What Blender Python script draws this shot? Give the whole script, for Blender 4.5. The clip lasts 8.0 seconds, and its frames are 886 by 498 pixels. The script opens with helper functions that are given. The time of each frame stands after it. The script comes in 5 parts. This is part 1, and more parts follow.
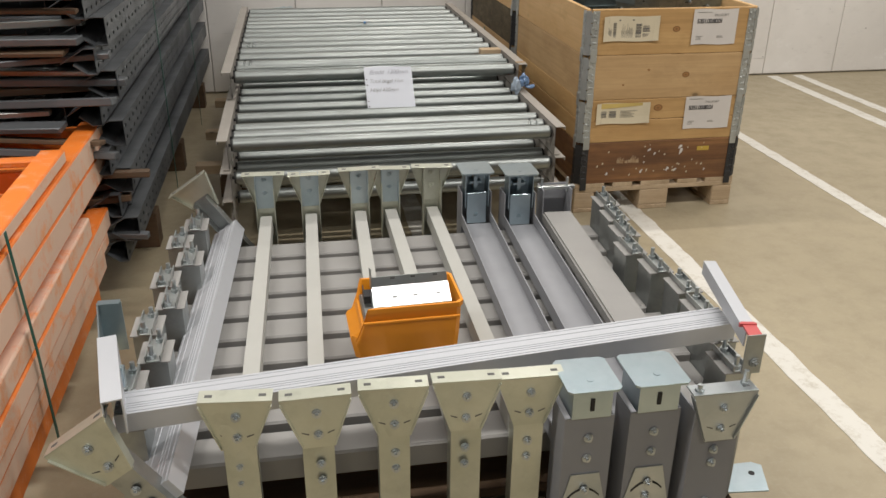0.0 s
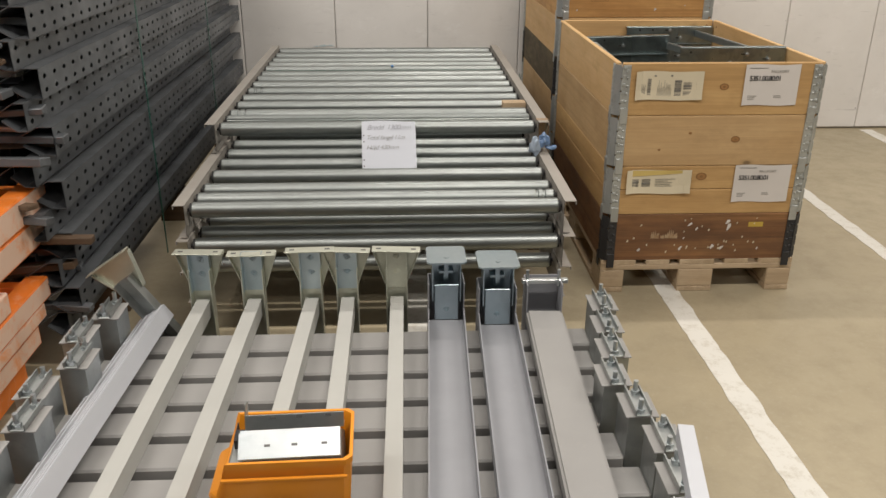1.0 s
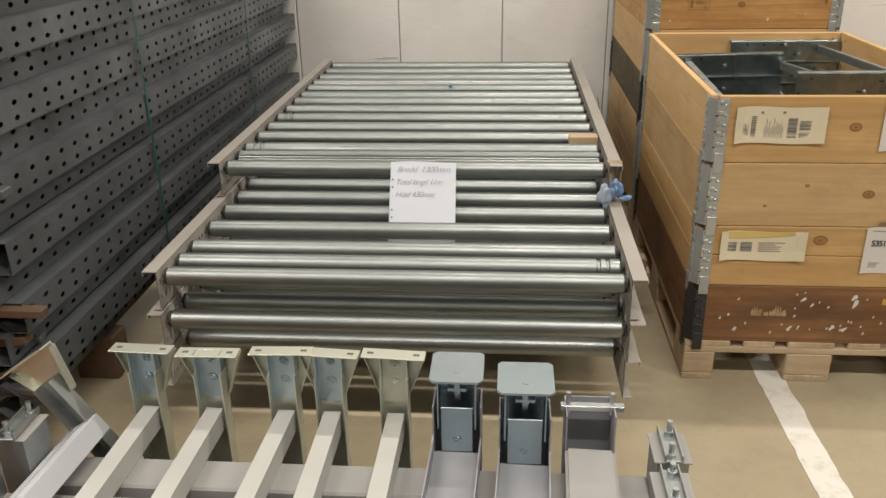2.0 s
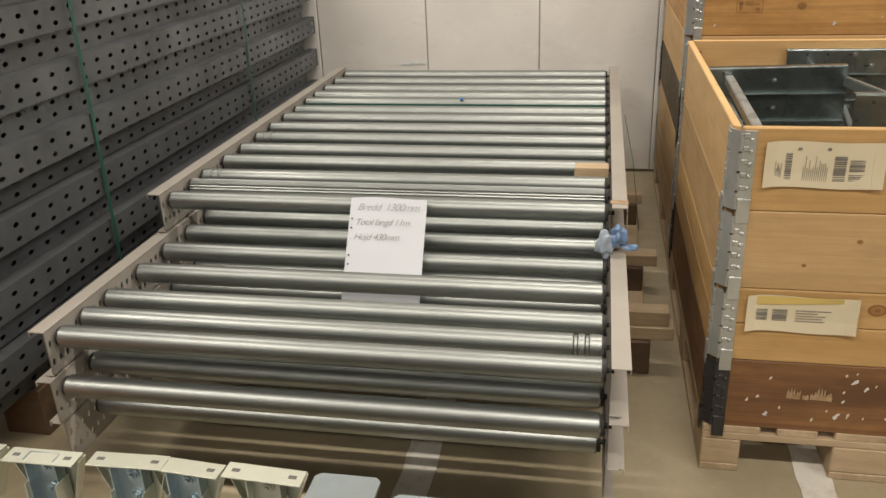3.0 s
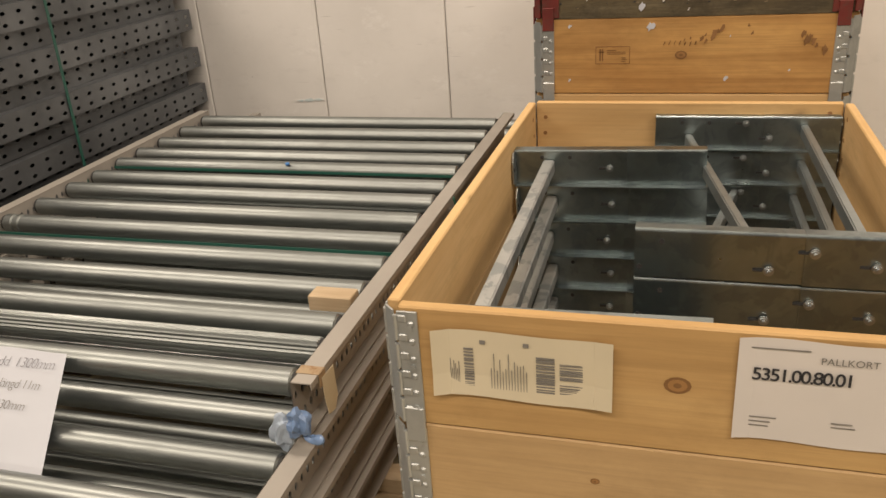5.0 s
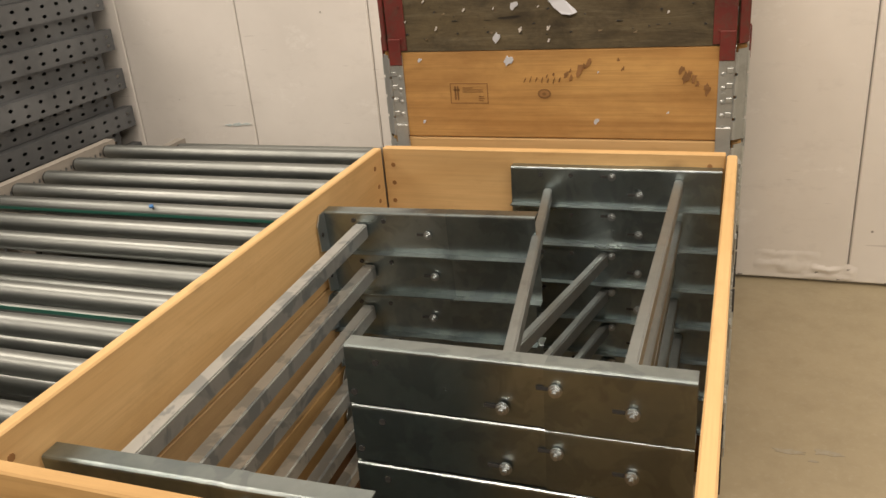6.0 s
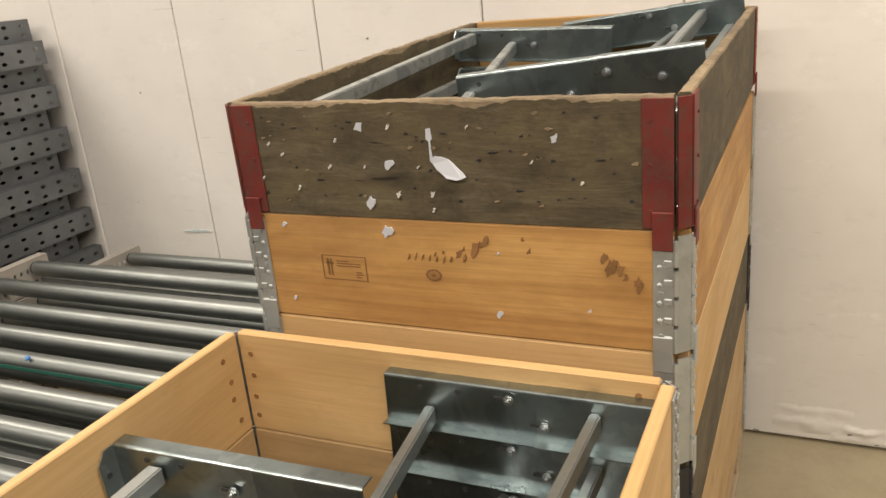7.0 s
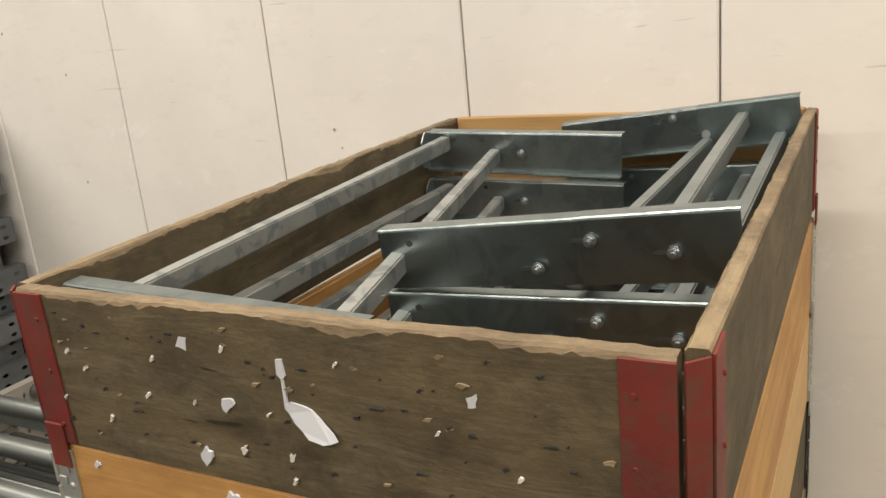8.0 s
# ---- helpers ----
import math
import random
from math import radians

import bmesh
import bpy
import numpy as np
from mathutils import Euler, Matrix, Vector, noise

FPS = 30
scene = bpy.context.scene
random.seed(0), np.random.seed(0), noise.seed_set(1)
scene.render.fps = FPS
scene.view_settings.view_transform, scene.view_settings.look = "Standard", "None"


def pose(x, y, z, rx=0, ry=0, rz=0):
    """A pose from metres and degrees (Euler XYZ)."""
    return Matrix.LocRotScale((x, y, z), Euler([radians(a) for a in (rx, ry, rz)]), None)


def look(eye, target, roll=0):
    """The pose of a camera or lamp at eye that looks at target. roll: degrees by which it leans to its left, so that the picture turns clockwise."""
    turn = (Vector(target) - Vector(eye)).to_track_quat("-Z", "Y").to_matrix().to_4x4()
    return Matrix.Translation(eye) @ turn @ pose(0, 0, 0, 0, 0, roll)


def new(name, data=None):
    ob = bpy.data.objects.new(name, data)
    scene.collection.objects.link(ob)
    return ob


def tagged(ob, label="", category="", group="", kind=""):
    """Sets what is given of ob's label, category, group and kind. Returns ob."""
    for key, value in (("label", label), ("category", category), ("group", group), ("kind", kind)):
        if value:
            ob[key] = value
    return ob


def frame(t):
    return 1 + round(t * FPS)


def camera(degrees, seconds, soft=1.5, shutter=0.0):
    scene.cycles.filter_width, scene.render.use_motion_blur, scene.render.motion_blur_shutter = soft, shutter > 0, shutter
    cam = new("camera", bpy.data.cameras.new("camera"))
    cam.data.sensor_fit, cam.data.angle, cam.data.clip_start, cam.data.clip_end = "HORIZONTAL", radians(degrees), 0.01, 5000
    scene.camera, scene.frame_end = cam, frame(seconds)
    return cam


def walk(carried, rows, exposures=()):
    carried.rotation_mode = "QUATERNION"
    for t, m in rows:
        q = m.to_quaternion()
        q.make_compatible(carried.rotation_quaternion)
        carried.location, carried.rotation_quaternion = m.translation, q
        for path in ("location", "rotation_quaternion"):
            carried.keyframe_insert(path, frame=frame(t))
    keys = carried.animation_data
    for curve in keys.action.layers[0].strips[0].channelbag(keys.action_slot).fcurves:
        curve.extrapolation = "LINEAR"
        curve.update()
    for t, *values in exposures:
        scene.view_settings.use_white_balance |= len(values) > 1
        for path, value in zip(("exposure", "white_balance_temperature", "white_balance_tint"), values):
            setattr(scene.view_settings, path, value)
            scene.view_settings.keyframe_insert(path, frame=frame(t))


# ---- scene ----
cam = camera(56.5, 8.0)
PATH = [
    (0, (-0.101, -0.134, 1.485), (0.219, 1.654, 0.649), 0.5),
    (0.5, (0.123, 0.08, 1.493), (0.337, 1.901, 0.696), 0.5),
    (1, (0.349, 0.306, 1.497), (0.443, 2.145, 0.717), 0.3),
    (1.5, (0.451, 0.648, 1.472), (0.417, 2.49, 0.694), -0.3),
    (1.7, (0.487, 0.776, 1.486), (0.405, 2.615, 0.705), -0.6),
    (3, (0.845, 1.451, 1.445), (0.49, 3.254, 0.658), -2.2),
    (3.5, (0.948, 1.675, 1.456), (0.511, 3.462, 0.671), -2.7),
    (4, (1.187, 1.878, 1.464), (0.723, 3.659, 0.68), -2.5),
    (5.3, (1.681, 2.518, 1.487), (1.106, 4.257, 0.682), -4.4),
    (5.5, (1.783, 2.611, 1.481), (1.186, 4.343, 0.678), -4.5),
    (6, (1.948, 2.843, 1.471), (1.29, 4.559, 0.681), -5.0),
    (6.5, (2.036, 3.14, 1.504), (1.295, 4.846, 0.768), -5.4),
    (7, (2.117, 3.455, 1.548), (1.303, 5.158, 0.886), -5.5),
    (7.5, (2.126, 3.746, 1.577), (1.261, 5.448, 0.978), -5.4),
    (8, (2.056, 4.047, 1.605), (1.14, 5.737, 1.054), -5.5),
]
EXPOSURES = ((0, -0.31, 5900, 11), (0.5, -0.39, 5950, 11), (1, -0.32, 6050, 12), (2, -0.1, 6200, 11), (3.5, -0.06, 6550, 12), (4.5, -0.09, 6850, 15), (5.5, -0.16, 7050, 16), (6.5, 0.13, 6700, 13), (7, 0.15, 6550, 12), (7.5, 0.11, 6400, 10), (8, 0.1, 6450, 10))
walk(cam, [(t, look(eye, target, roll)) for t, eye, target, roll in PATH], EXPOSURES)


# ---- light ----
world = bpy.data.worlds.new("world")
scene.world = world
world.use_nodes = True
world.node_tree.nodes["Background"].inputs[0].default_value = (0.9, 0.95, 1.0, 1)
world.node_tree.nodes["Background"].inputs[1].default_value = 0.006


def strip_light(name, x, y, z, length, width, power, colour=(1.0, 0.9, 0.76)):
    data = bpy.data.lights.new(name, "AREA")
    data.shape, data.size, data.size_y, data.energy, data.color = "RECTANGLE", length, width, power, colour
    ob = new(name, data)
    ob.location = (x, y, z)
    return ob


# rows of fluorescent battens under the hall's ceiling
for row_y, power in ((-2.2, 46), (0.9, 106), (4.3, 76)):
    for row_x, length, share in ((-2.6, 2.9, 1.3), (1.15, 2.3, 1.02), (4.6, 2.9, 1.25)):
        strip_light("lamp_batten", row_x, row_y, 4.3, length, 0.1, power * share)

# ---- materials ----


def material(name, build):
    m = bpy.data.materials.new(name)
    m.use_nodes = True
    nt = m.node_tree
    bsdf = nt.nodes["Principled BSDF"]
    build(nt, bsdf)
    return m


def node(nt, kind, **values):
    n = nt.nodes.new(kind)
    for k, v in values.items():
        n.inputs[k.replace("_", " ")].default_value = v
    return n


def coords(nt, scale=(1, 1, 1), source="Object", vary=True):
    tc = nt.nodes.new("ShaderNodeTexCoord")
    mp = nt.nodes.new("ShaderNodeMapping")
    mp.inputs["Scale"].default_value = scale
    nt.links.new(tc.outputs[source], mp.inputs["Vector"])
    if vary:
        info = nt.nodes.new("ShaderNodeObjectInfo")
        mul = nt.nodes.new("ShaderNodeMath")
        mul.operation = "MULTIPLY"
        mul.inputs[1].default_value = 37.0
        nt.links.new(info.outputs["Random"], mul.inputs[0])
        comb = nt.nodes.new("ShaderNodeCombineXYZ")
        for i in range(3):
            nt.links.new(mul.outputs[0], comb.inputs[i])
        nt.links.new(comb.outputs[0], mp.inputs["Location"])
    return mp.outputs[0]


def noise_tex(nt, vec, scale, detail=4.0, rough=0.55, distortion=0.0):
    n = node(nt, "ShaderNodeTexNoise", Scale=scale, Detail=detail, Roughness=rough, Distortion=distortion)
    nt.links.new(vec, n.inputs["Vector"])
    return n.outputs["Fac"]


def ramp(nt, fac, stops):
    r = nt.nodes.new("ShaderNodeValToRGB")
    e = r.color_ramp.elements
    while len(e) < len(stops):
        e.new(0.5)
    for el, (p, c) in zip(e, stops):
        el.position = p
        el.color = (*c, 1) if len(c) == 3 else c
    nt.links.new(fac, r.inputs["Fac"])
    return r.outputs["Color"]


def grey(v):
    return (v, v, v)


def blend(nt, fac, a, b, mode="MIX"):
    m = nt.nodes.new("ShaderNodeMix")
    m.data_type, m.blend_type = "RGBA", mode
    for sock, v in ((m.inputs[0], fac), (m.inputs[6], a), (m.inputs[7], b)):
        if isinstance(v, (int, float)):
            sock.default_value = v
        elif isinstance(v, tuple):
            sock.default_value = (*v, 1)
        else:
            nt.links.new(v, sock)
    return m.outputs[2]


def bump(nt, bsdf, height, strength, distance=0.002):
    b = node(nt, "ShaderNodeBump", Strength=strength, Distance=distance)
    nt.links.new(height, b.inputs["Height"])
    nt.links.new(b.outputs[0], bsdf.inputs["Normal"])


def wood(name, light, dark, grain=1.0, knots=True, rough=0.62, dirt=0.0, dirt_colour=(0.03, 0.025, 0.02)):
    """Sawn softwood; the grain runs along the board's own x axis."""
    def build(nt, bsdf):
        big = noise_tex(nt, coords(nt, (1.1, 5, 5)), 1.4, 4, 0.6, 0.8)
        band = noise_tex(nt, coords(nt, (0.9, 34, 34)), 1.0, 3, 0.55, 0.5)
        fine = noise_tex(nt, coords(nt, (5, 190, 190)), 1.0, 3, 0.65)
        blot = noise_tex(nt, coords(nt, (5, 9, 9)), 1.0, 6, 0.7)
        col = blend(nt, ramp(nt, big, [(0.3, grey(0)), (0.72, grey(1))]), light, dark)
        col = blend(nt, ramp(nt, band, [(0.48, grey(0)), (0.72, grey(0.5 * min(1.6, grain)))]), col, tuple(c * 0.82 for c in dark))
        col = blend(nt, ramp(nt, fine, [(0.45, grey(0)), (0.75, grey(0.28 * grain))]), col, tuple(c * 0.55 for c in dark))
        col = blend(nt, ramp(nt, blot, [(0.55, grey(0)), (0.78, grey(0.4))]), col, tuple(c * 0.6 for c in dark))
        if knots:
            vk = node(nt, "ShaderNodeTexVoronoi", Scale=3.1, Randomness=1.0)
            nt.links.new(coords(nt, (1.0, 1.6, 1.6)), vk.inputs["Vector"])
            k = ramp(nt, vk.outputs["Distance"], [(0.035, grey(0.85)), (0.06, grey(0.25)), (0.1, grey(0))])
            col = blend(nt, k, col, tuple(c * 0.3 for c in dark))
        if dirt:
            d = noise_tex(nt, coords(nt, (1.2, 3, 3)), 3.0, 6, 0.7)
            col = blend(nt, ramp(nt, d, [(0.5 - 0.2 * dirt, grey(0)), (0.75, grey(dirt))]), col, dirt_colour)
        nt.links.new(col, bsdf.inputs["Base Color"])
        nt.links.new(ramp(nt, blot, [(0.3, grey(rough - 0.08)), (0.7, grey(rough + 0.14))]), bsdf.inputs["Roughness"])
        bump(nt, bsdf, fine, 0.35, 0.0012)
    return material(name, build)


def weathered_wood(name, pale, mid, dark):
    """Old sawn board: grey-brown blotches, silvery streaks, dark cracks and a rough surface along x."""
    def build(nt, bsdf):
        blot = noise_tex(nt, coords(nt, (4.0, 6, 6)), 1.5, 7, 0.72, 0.4)
        streak = noise_tex(nt, coords(nt, (4.5, 24, 24)), 1.0, 6, 0.75, 0.8)
        fine = noise_tex(nt, coords(nt, (14, 260, 260)), 1.0, 3, 0.65)
        crack = noise_tex(nt, coords(nt, (6, 60, 60)), 1.0, 2, 0.5, 1.0)
        spot = noise_tex(nt, coords(nt, (34, 60, 60)), 1.0, 4, 0.7)
        col = blend(nt, ramp(nt, blot, [(0.34, grey(0)), (0.66, grey(1))]), mid, dark)
        col = blend(nt, ramp(nt, streak, [(0.5, grey(0)), (0.76, grey(0.75))]), col, pale)
        col = blend(nt, ramp(nt, fine, [(0.45, grey(0)), (0.75, grey(0.22))]), col, tuple(c * 0.5 for c in dark))
        mottle = noise_tex(nt, coords(nt, (11, 17, 17)), 1.0, 5, 0.7, 0.5)
        col = blend(nt, ramp(nt, mottle, [(0.5, grey(0)), (0.68, grey(0.55))]), col, tuple(c * 0.62 for c in dark))
        col = blend(nt, ramp(nt, spot, [(0.64, grey(0)), (0.76, grey(0.6))]), col, tuple(c * 0.4 for c in dark))
        col = blend(nt, ramp(nt, crack, [(0.72, grey(0)), (0.76, grey(0.85))]), col, (0.014, 0.011, 0.008))
        nt.links.new(col, bsdf.inputs["Base Color"])
        bsdf.inputs["Roughness"].default_value = 0.8
        bump(nt, bsdf, blend(nt, 0.5, streak, spot), 0.55, 0.004)
    return material(name, build)


def metal(name, light, dark, rough=(0.28, 0.5), spangle=30.0, streak=(1, 1, 1), metallic=1.0, dirt=0.0, relief=0.06, patch=0.0):
    """Zinc-coated steel or aluminium with spangle, streaks and dull stains."""
    def build(nt, bsdf):
        v = coords(nt, streak)
        vor = node(nt, "ShaderNodeTexVoronoi", Scale=spangle)
        nt.links.new(v, vor.inputs["Vector"])
        big = noise_tex(nt, v, 4.0, 5, 0.65)
        sep = nt.nodes.new("ShaderNodeSeparateColor")
        nt.links.new(vor.outputs["Color"], sep.inputs[0])
        col = blend(nt, ramp(nt, big, [(0.3, grey(0)), (0.7, grey(1))]), light, dark)
        col = blend(nt, 0.025, col, sep.outputs[0], "OVERLAY")
        if patch:
            p = noise_tex(nt, v, 15.0, 3, 0.6, 0.6)
            col = blend(nt, ramp(nt, p, [(0.5, grey(0)), (0.56, grey(patch))]), col, (0.17, 0.205, 0.23))
        if dirt:
            d = noise_tex(nt, v, 14.0, 6, 0.7)
            col = blend(nt, ramp(nt, d, [(0.55, grey(0)), (0.8, grey(dirt))]), col, (0.06, 0.05, 0.04))
        nt.links.new(col, bsdf.inputs["Base Color"])
        bsdf.inputs["Metallic"].default_value = metallic
        r = ramp(nt, big, [(0.3, grey(rough[0])), (0.75, grey(rough[1]))])
        nt.links.new(r, bsdf.inputs["Roughness"])
        if relief:
            bump(nt, bsdf, noise_tex(nt, v, 90.0, 3), relief, 0.001)
    return material(name, build)


def paint(name, colour, rough=0.45, wear=0.15, worn=(0.5, 0.45, 0.4), scale=6.0, vary=0.12, relief=0.08, start=0.6):
    """Painted or moulded surface with uneven tone, scuffs and fine relief."""
    def build(nt, bsdf):
        v = coords(nt)
        tone = noise_tex(nt, v, scale * 0.5, 4, 0.6)
        scuff = noise_tex(nt, v, scale * 5, 6, 0.75, 0.4)
        col = blend(nt, ramp(nt, tone, [(0.3, grey(0)), (0.7, grey(1))]), colour, tuple(c * (1 - 2 * vary) for c in colour))
        col = blend(nt, ramp(nt, scuff, [(start, grey(0)), (start + 0.18, grey(wear))]), col, worn)
        nt.links.new(col, bsdf.inputs["Base Color"])
        nt.links.new(ramp(nt, tone, [(0.3, grey(rough)), (0.8, grey(min(1, rough + 0.2)))]), bsdf.inputs["Roughness"])
        bump(nt, bsdf, scuff, relief, 0.001)
    return material(name, build)


def floor_build(nt, bsdf):
    v = coords(nt, vary=False)
    a = noise_tex(nt, v, 0.8, 5, 0.6)
    b = noise_tex(nt, v, 7.0, 8, 0.7)
    c = noise_tex(nt, v, 60.0, 4, 0.6)
    col = blend(nt, ramp(nt, a, [(0.3, grey(0)), (0.7, grey(1))]), (0.40, 0.345, 0.235), (0.33, 0.28, 0.185))
    col = blend(nt, ramp(nt, b, [(0.45, grey(0)), (0.75, grey(0.5))]), col, (0.255, 0.215, 0.145))
    col = blend(nt, ramp(nt, c, [(0.55, grey(0)), (0.8, grey(0.35))]), col, (0.45, 0.41, 0.32))
    nt.links.new(col, bsdf.inputs["Base Color"])
    nt.links.new(ramp(nt, b, [(0.3, grey(0.34)), (0.75, grey(0.6))]), bsdf.inputs["Roughness"])
    bump(nt, bsdf, b, 0.08, 0.002)


def wall_build(nt, bsdf):
    v = coords(nt, vary=False)
    a = noise_tex(nt, v, 1.1, 5, 0.65)
    b = noise_tex(nt, coords(nt, (9, 9, 22), vary=False), 1.0, 6, 0.7)
    vor = node(nt, "ShaderNodeTexVoronoi", Scale=5.5)
    nt.links.new(v, vor.inputs["Vector"])
    col = blend(nt, ramp(nt, a, [(0.3, grey(0)), (0.75, grey(1))]), (0.82, 0.80, 0.77), (0.69, 0.67, 0.64))
    col = blend(nt, ramp(nt, b, [(0.56, grey(0)), (0.8, grey(0.3))]), col, (0.5, 0.48, 0.46))
    scratch = noise_tex(nt, coords(nt, (5, 5, 70), vary=False), 1.0, 2, 0.5, 0.3)
    col = blend(nt, ramp(nt, scratch, [(0.73, grey(0)), (0.76, grey(0.45))]), col, (0.42, 0.40, 0.38))
    pale = noise_tex(nt, coords(nt, (2.2, 2.2, 3.5), vary=False), 1.7, 7, 0.75)
    col = blend(nt, ramp(nt, pale, [(0.58, grey(0)), (0.66, grey(0.5))]), col, (0.86, 0.85, 0.83))
    col = blend(nt, ramp(nt, vor.outputs["Distance"], [(0.014, grey(0.9)), (0.035, grey(0))]), col, (0.12, 0.11, 0.1))
    nt.links.new(col, bsdf.inputs["Base Color"])
    bsdf.inputs["Roughness"].default_value = 0.55
    bump(nt, bsdf, a, 0.1, 0.004)


def line_build(nt, bsdf):
    v = coords(nt, vary=False)
    b = noise_tex(nt, v, 16.0, 8, 0.75)
    col = blend(nt, ramp(nt, b, [(0.5, grey(0)), (0.72, grey(0.75))]), (0.68, 0.665, 0.61), (0.40, 0.355, 0.265))
    nt.links.new(col, bsdf.inputs["Base Color"])
    bsdf.inputs["Roughness"].default_value = 0.6
    bump(nt, bsdf, b, 0.1, 0.001)


FLOOR = material("floor concrete", floor_build)
WALL = material("wall panel", wall_build)
LINE = material("line paint", line_build)
SCUFF = paint("worn concrete", (0.40, 0.37, 0.30), 0.7, 0.8, (0.33, 0.29, 0.2), scale=12, start=0.45)
KNOT = paint("knot heart", (0.36, 0.185, 0.062), 0.65, 0.5, (0.25, 0.12, 0.04), scale=20)
JOINT = paint("joint sealant", (0.50, 0.48, 0.46), 0.8, 0.2)
PINE = wood("pine", (0.56, 0.365, 0.155), (0.43, 0.255, 0.095), dirt=0.35, dirt_colour=(0.27, 0.155, 0.06))
PINE_TAN = wood("pine tan", (0.56, 0.385, 0.195), (0.46, 0.30, 0.14), grain=0.8, dirt=0.35, dirt_colour=(0.27, 0.165, 0.07))
PINE_PALE = wood("pine pale", (0.68, 0.46, 0.22), (0.55, 0.34, 0.14), grain=0.7)
PINE_ORANGE = wood("pine orange", (0.65, 0.385, 0.135), (0.43, 0.215, 0.062), grain=1.4, dirt=0.5, dirt_colour=(0.20, 0.085, 0.025))
WOOD_BROWN = wood("wood brown", (0.33, 0.165, 0.062), (0.15, 0.066, 0.026), grain=1.5, dirt=0.45)
WOOD_GREY = weathered_wood("wood weathered", (0.20, 0.167, 0.105), (0.132, 0.103, 0.055), (0.06, 0.046, 0.026))
WOOD_RAW = wood("wood raw", (0.55, 0.43, 0.29), (0.42, 0.31, 0.19), dirt=0.2)
WOOD_OLD = wood("wood old", (0.16, 0.10, 0.056), (0.10, 0.062, 0.036), dirt=0.5)
GALV = metal("galvanised sheet", (0.60, 0.63, 0.64), (0.44, 0.48, 0.50), (0.3, 0.46))
GALV_BLUE = metal("zinc plate", (0.52, 0.60, 0.64), (0.38, 0.47, 0.52), (0.28, 0.42))
GALV_DULL = metal("galvanised dull", (0.50, 0.52, 0.51), (0.34, 0.36, 0.36), (0.38, 0.6), dirt=0.35)
ZINC_YELLOW = metal("yellow zinc", (0.66, 0.675, 0.58), (0.52, 0.54, 0.455), (0.33, 0.48), dirt=0.2, metallic=0.75)
ROLLER = metal("roller steel", (0.35, 0.372, 0.365), (0.255, 0.275, 0.268), (0.38, 0.5), spangle=40, streak=(0.5, 2, 2), relief=0.0, dirt=0.25)
PLATE = metal("bright sheet", (0.43, 0.49, 0.50), (0.20, 0.245, 0.25), (0.26, 0.42), spangle=40, relief=0.02, patch=0.35)
TUBE = metal("tube steel", (0.58, 0.60, 0.58), (0.42, 0.44, 0.44), (0.32, 0.5), spangle=20, metallic=0.75, dirt=0.3, patch=0.5)
TUBE_PLAIN = metal("plain tube steel", (0.40, 0.44, 0.445), (0.27, 0.305, 0.31), (0.34, 0.48), spangle=20, metallic=0.85, dirt=0.3)
ALU = paint("aluminium", (0.57, 0.59, 0.63), 0.34, 0.1, vary=0.04)
ALU.node_tree.nodes["Principled BSDF"].inputs["Metallic"].default_value = 0.35
BEIGE = paint("grey beige paint", (0.312, 0.307, 0.297), 0.5, 0.12, vary=0.06)
CREAM = paint("cream paint", (0.45, 0.453, 0.425), 0.5, 0.2, (0.38, 0.35, 0.3), vary=0.05)
GREYCH = paint("grey paint", (0.292, 0.30, 0.322), 0.48, 0.15, vary=0.08)
RAIL = paint("rail paint", (0.36, 0.335, 0.30), 0.5, 0.2, (0.25, 0.23, 0.2), vary=0.08)
STEEL_GREY = paint("dull post steel", (0.194, 0.209, 0.224), 0.40, 0.3, (0.30, 0.30, 0.30), vary=0.24)
STEEL_GREY.node_tree.nodes["Principled BSDF"].inputs["Metallic"].default_value = 0.5
BLACK = paint("black paint", (0.025, 0.025, 0.027), 0.5, 0.25, (0.12, 0.09, 0.06))
DARK = paint("dark rubber", (0.03, 0.03, 0.03), 0.7, 0.1)
RED = paint("red paint", (0.27, 0.034, 0.026), 0.5, 0.65, (0.085, 0.05, 0.035), vary=0.32, scale=7, relief=0.3, start=0.46)
ORANGE = paint("orange paint", (0.86, 0.225, 0.025), 0.45, 0.45, (0.74, 0.48, 0.34), scale=4.0, vary=0.12, start=0.52)
ORANGE_PALE = paint("faded orange paint", (0.80, 0.57, 0.43), 0.5, 0.85, (0.80, 0.27, 0.06), scale=1.6, vary=0.06, start=0.5)
PLASTIC = paint("orange plastic", (0.80, 0.295, 0.010), 0.38, 0.06, (0.6, 0.2, 0.02), vary=0.06)
PAPER = paint("paper", (0.57, 0.595, 0.65), 0.7, 0.03, vary=0.03)
PAPER_AGED = paint("aged paper", (0.66, 0.59, 0.43), 0.65, 0.08, (0.6, 0.5, 0.3), vary=0.08)
PAPER_CARD = paint("card paper", (0.64, 0.61, 0.58), 0.65, 0.05, vary=0.05)
INK = paint("ink", (0.03, 0.03, 0.035), 0.7, 0.0)
INK_SOFT = paint("faint ink", (0.34, 0.34, 0.38), 0.7, 0.0)
INK_GREY = paint("grey print", (0.22, 0.21, 0.19), 0.7, 0.0)
HALL = paint("hall paint darkened against bounce", (0.07, 0.068, 0.066), 0.8, 0.05)
STAIN = paint("dark stain", (0.33, 0.165, 0.06), 0.7, 0.8, (0.50, 0.26, 0.085), scale=14, vary=0.2)
EDGE_WOOD = weathered_wood("worn edge wood", (0.40, 0.32, 0.20), (0.30, 0.225, 0.135), (0.15, 0.11, 0.07))
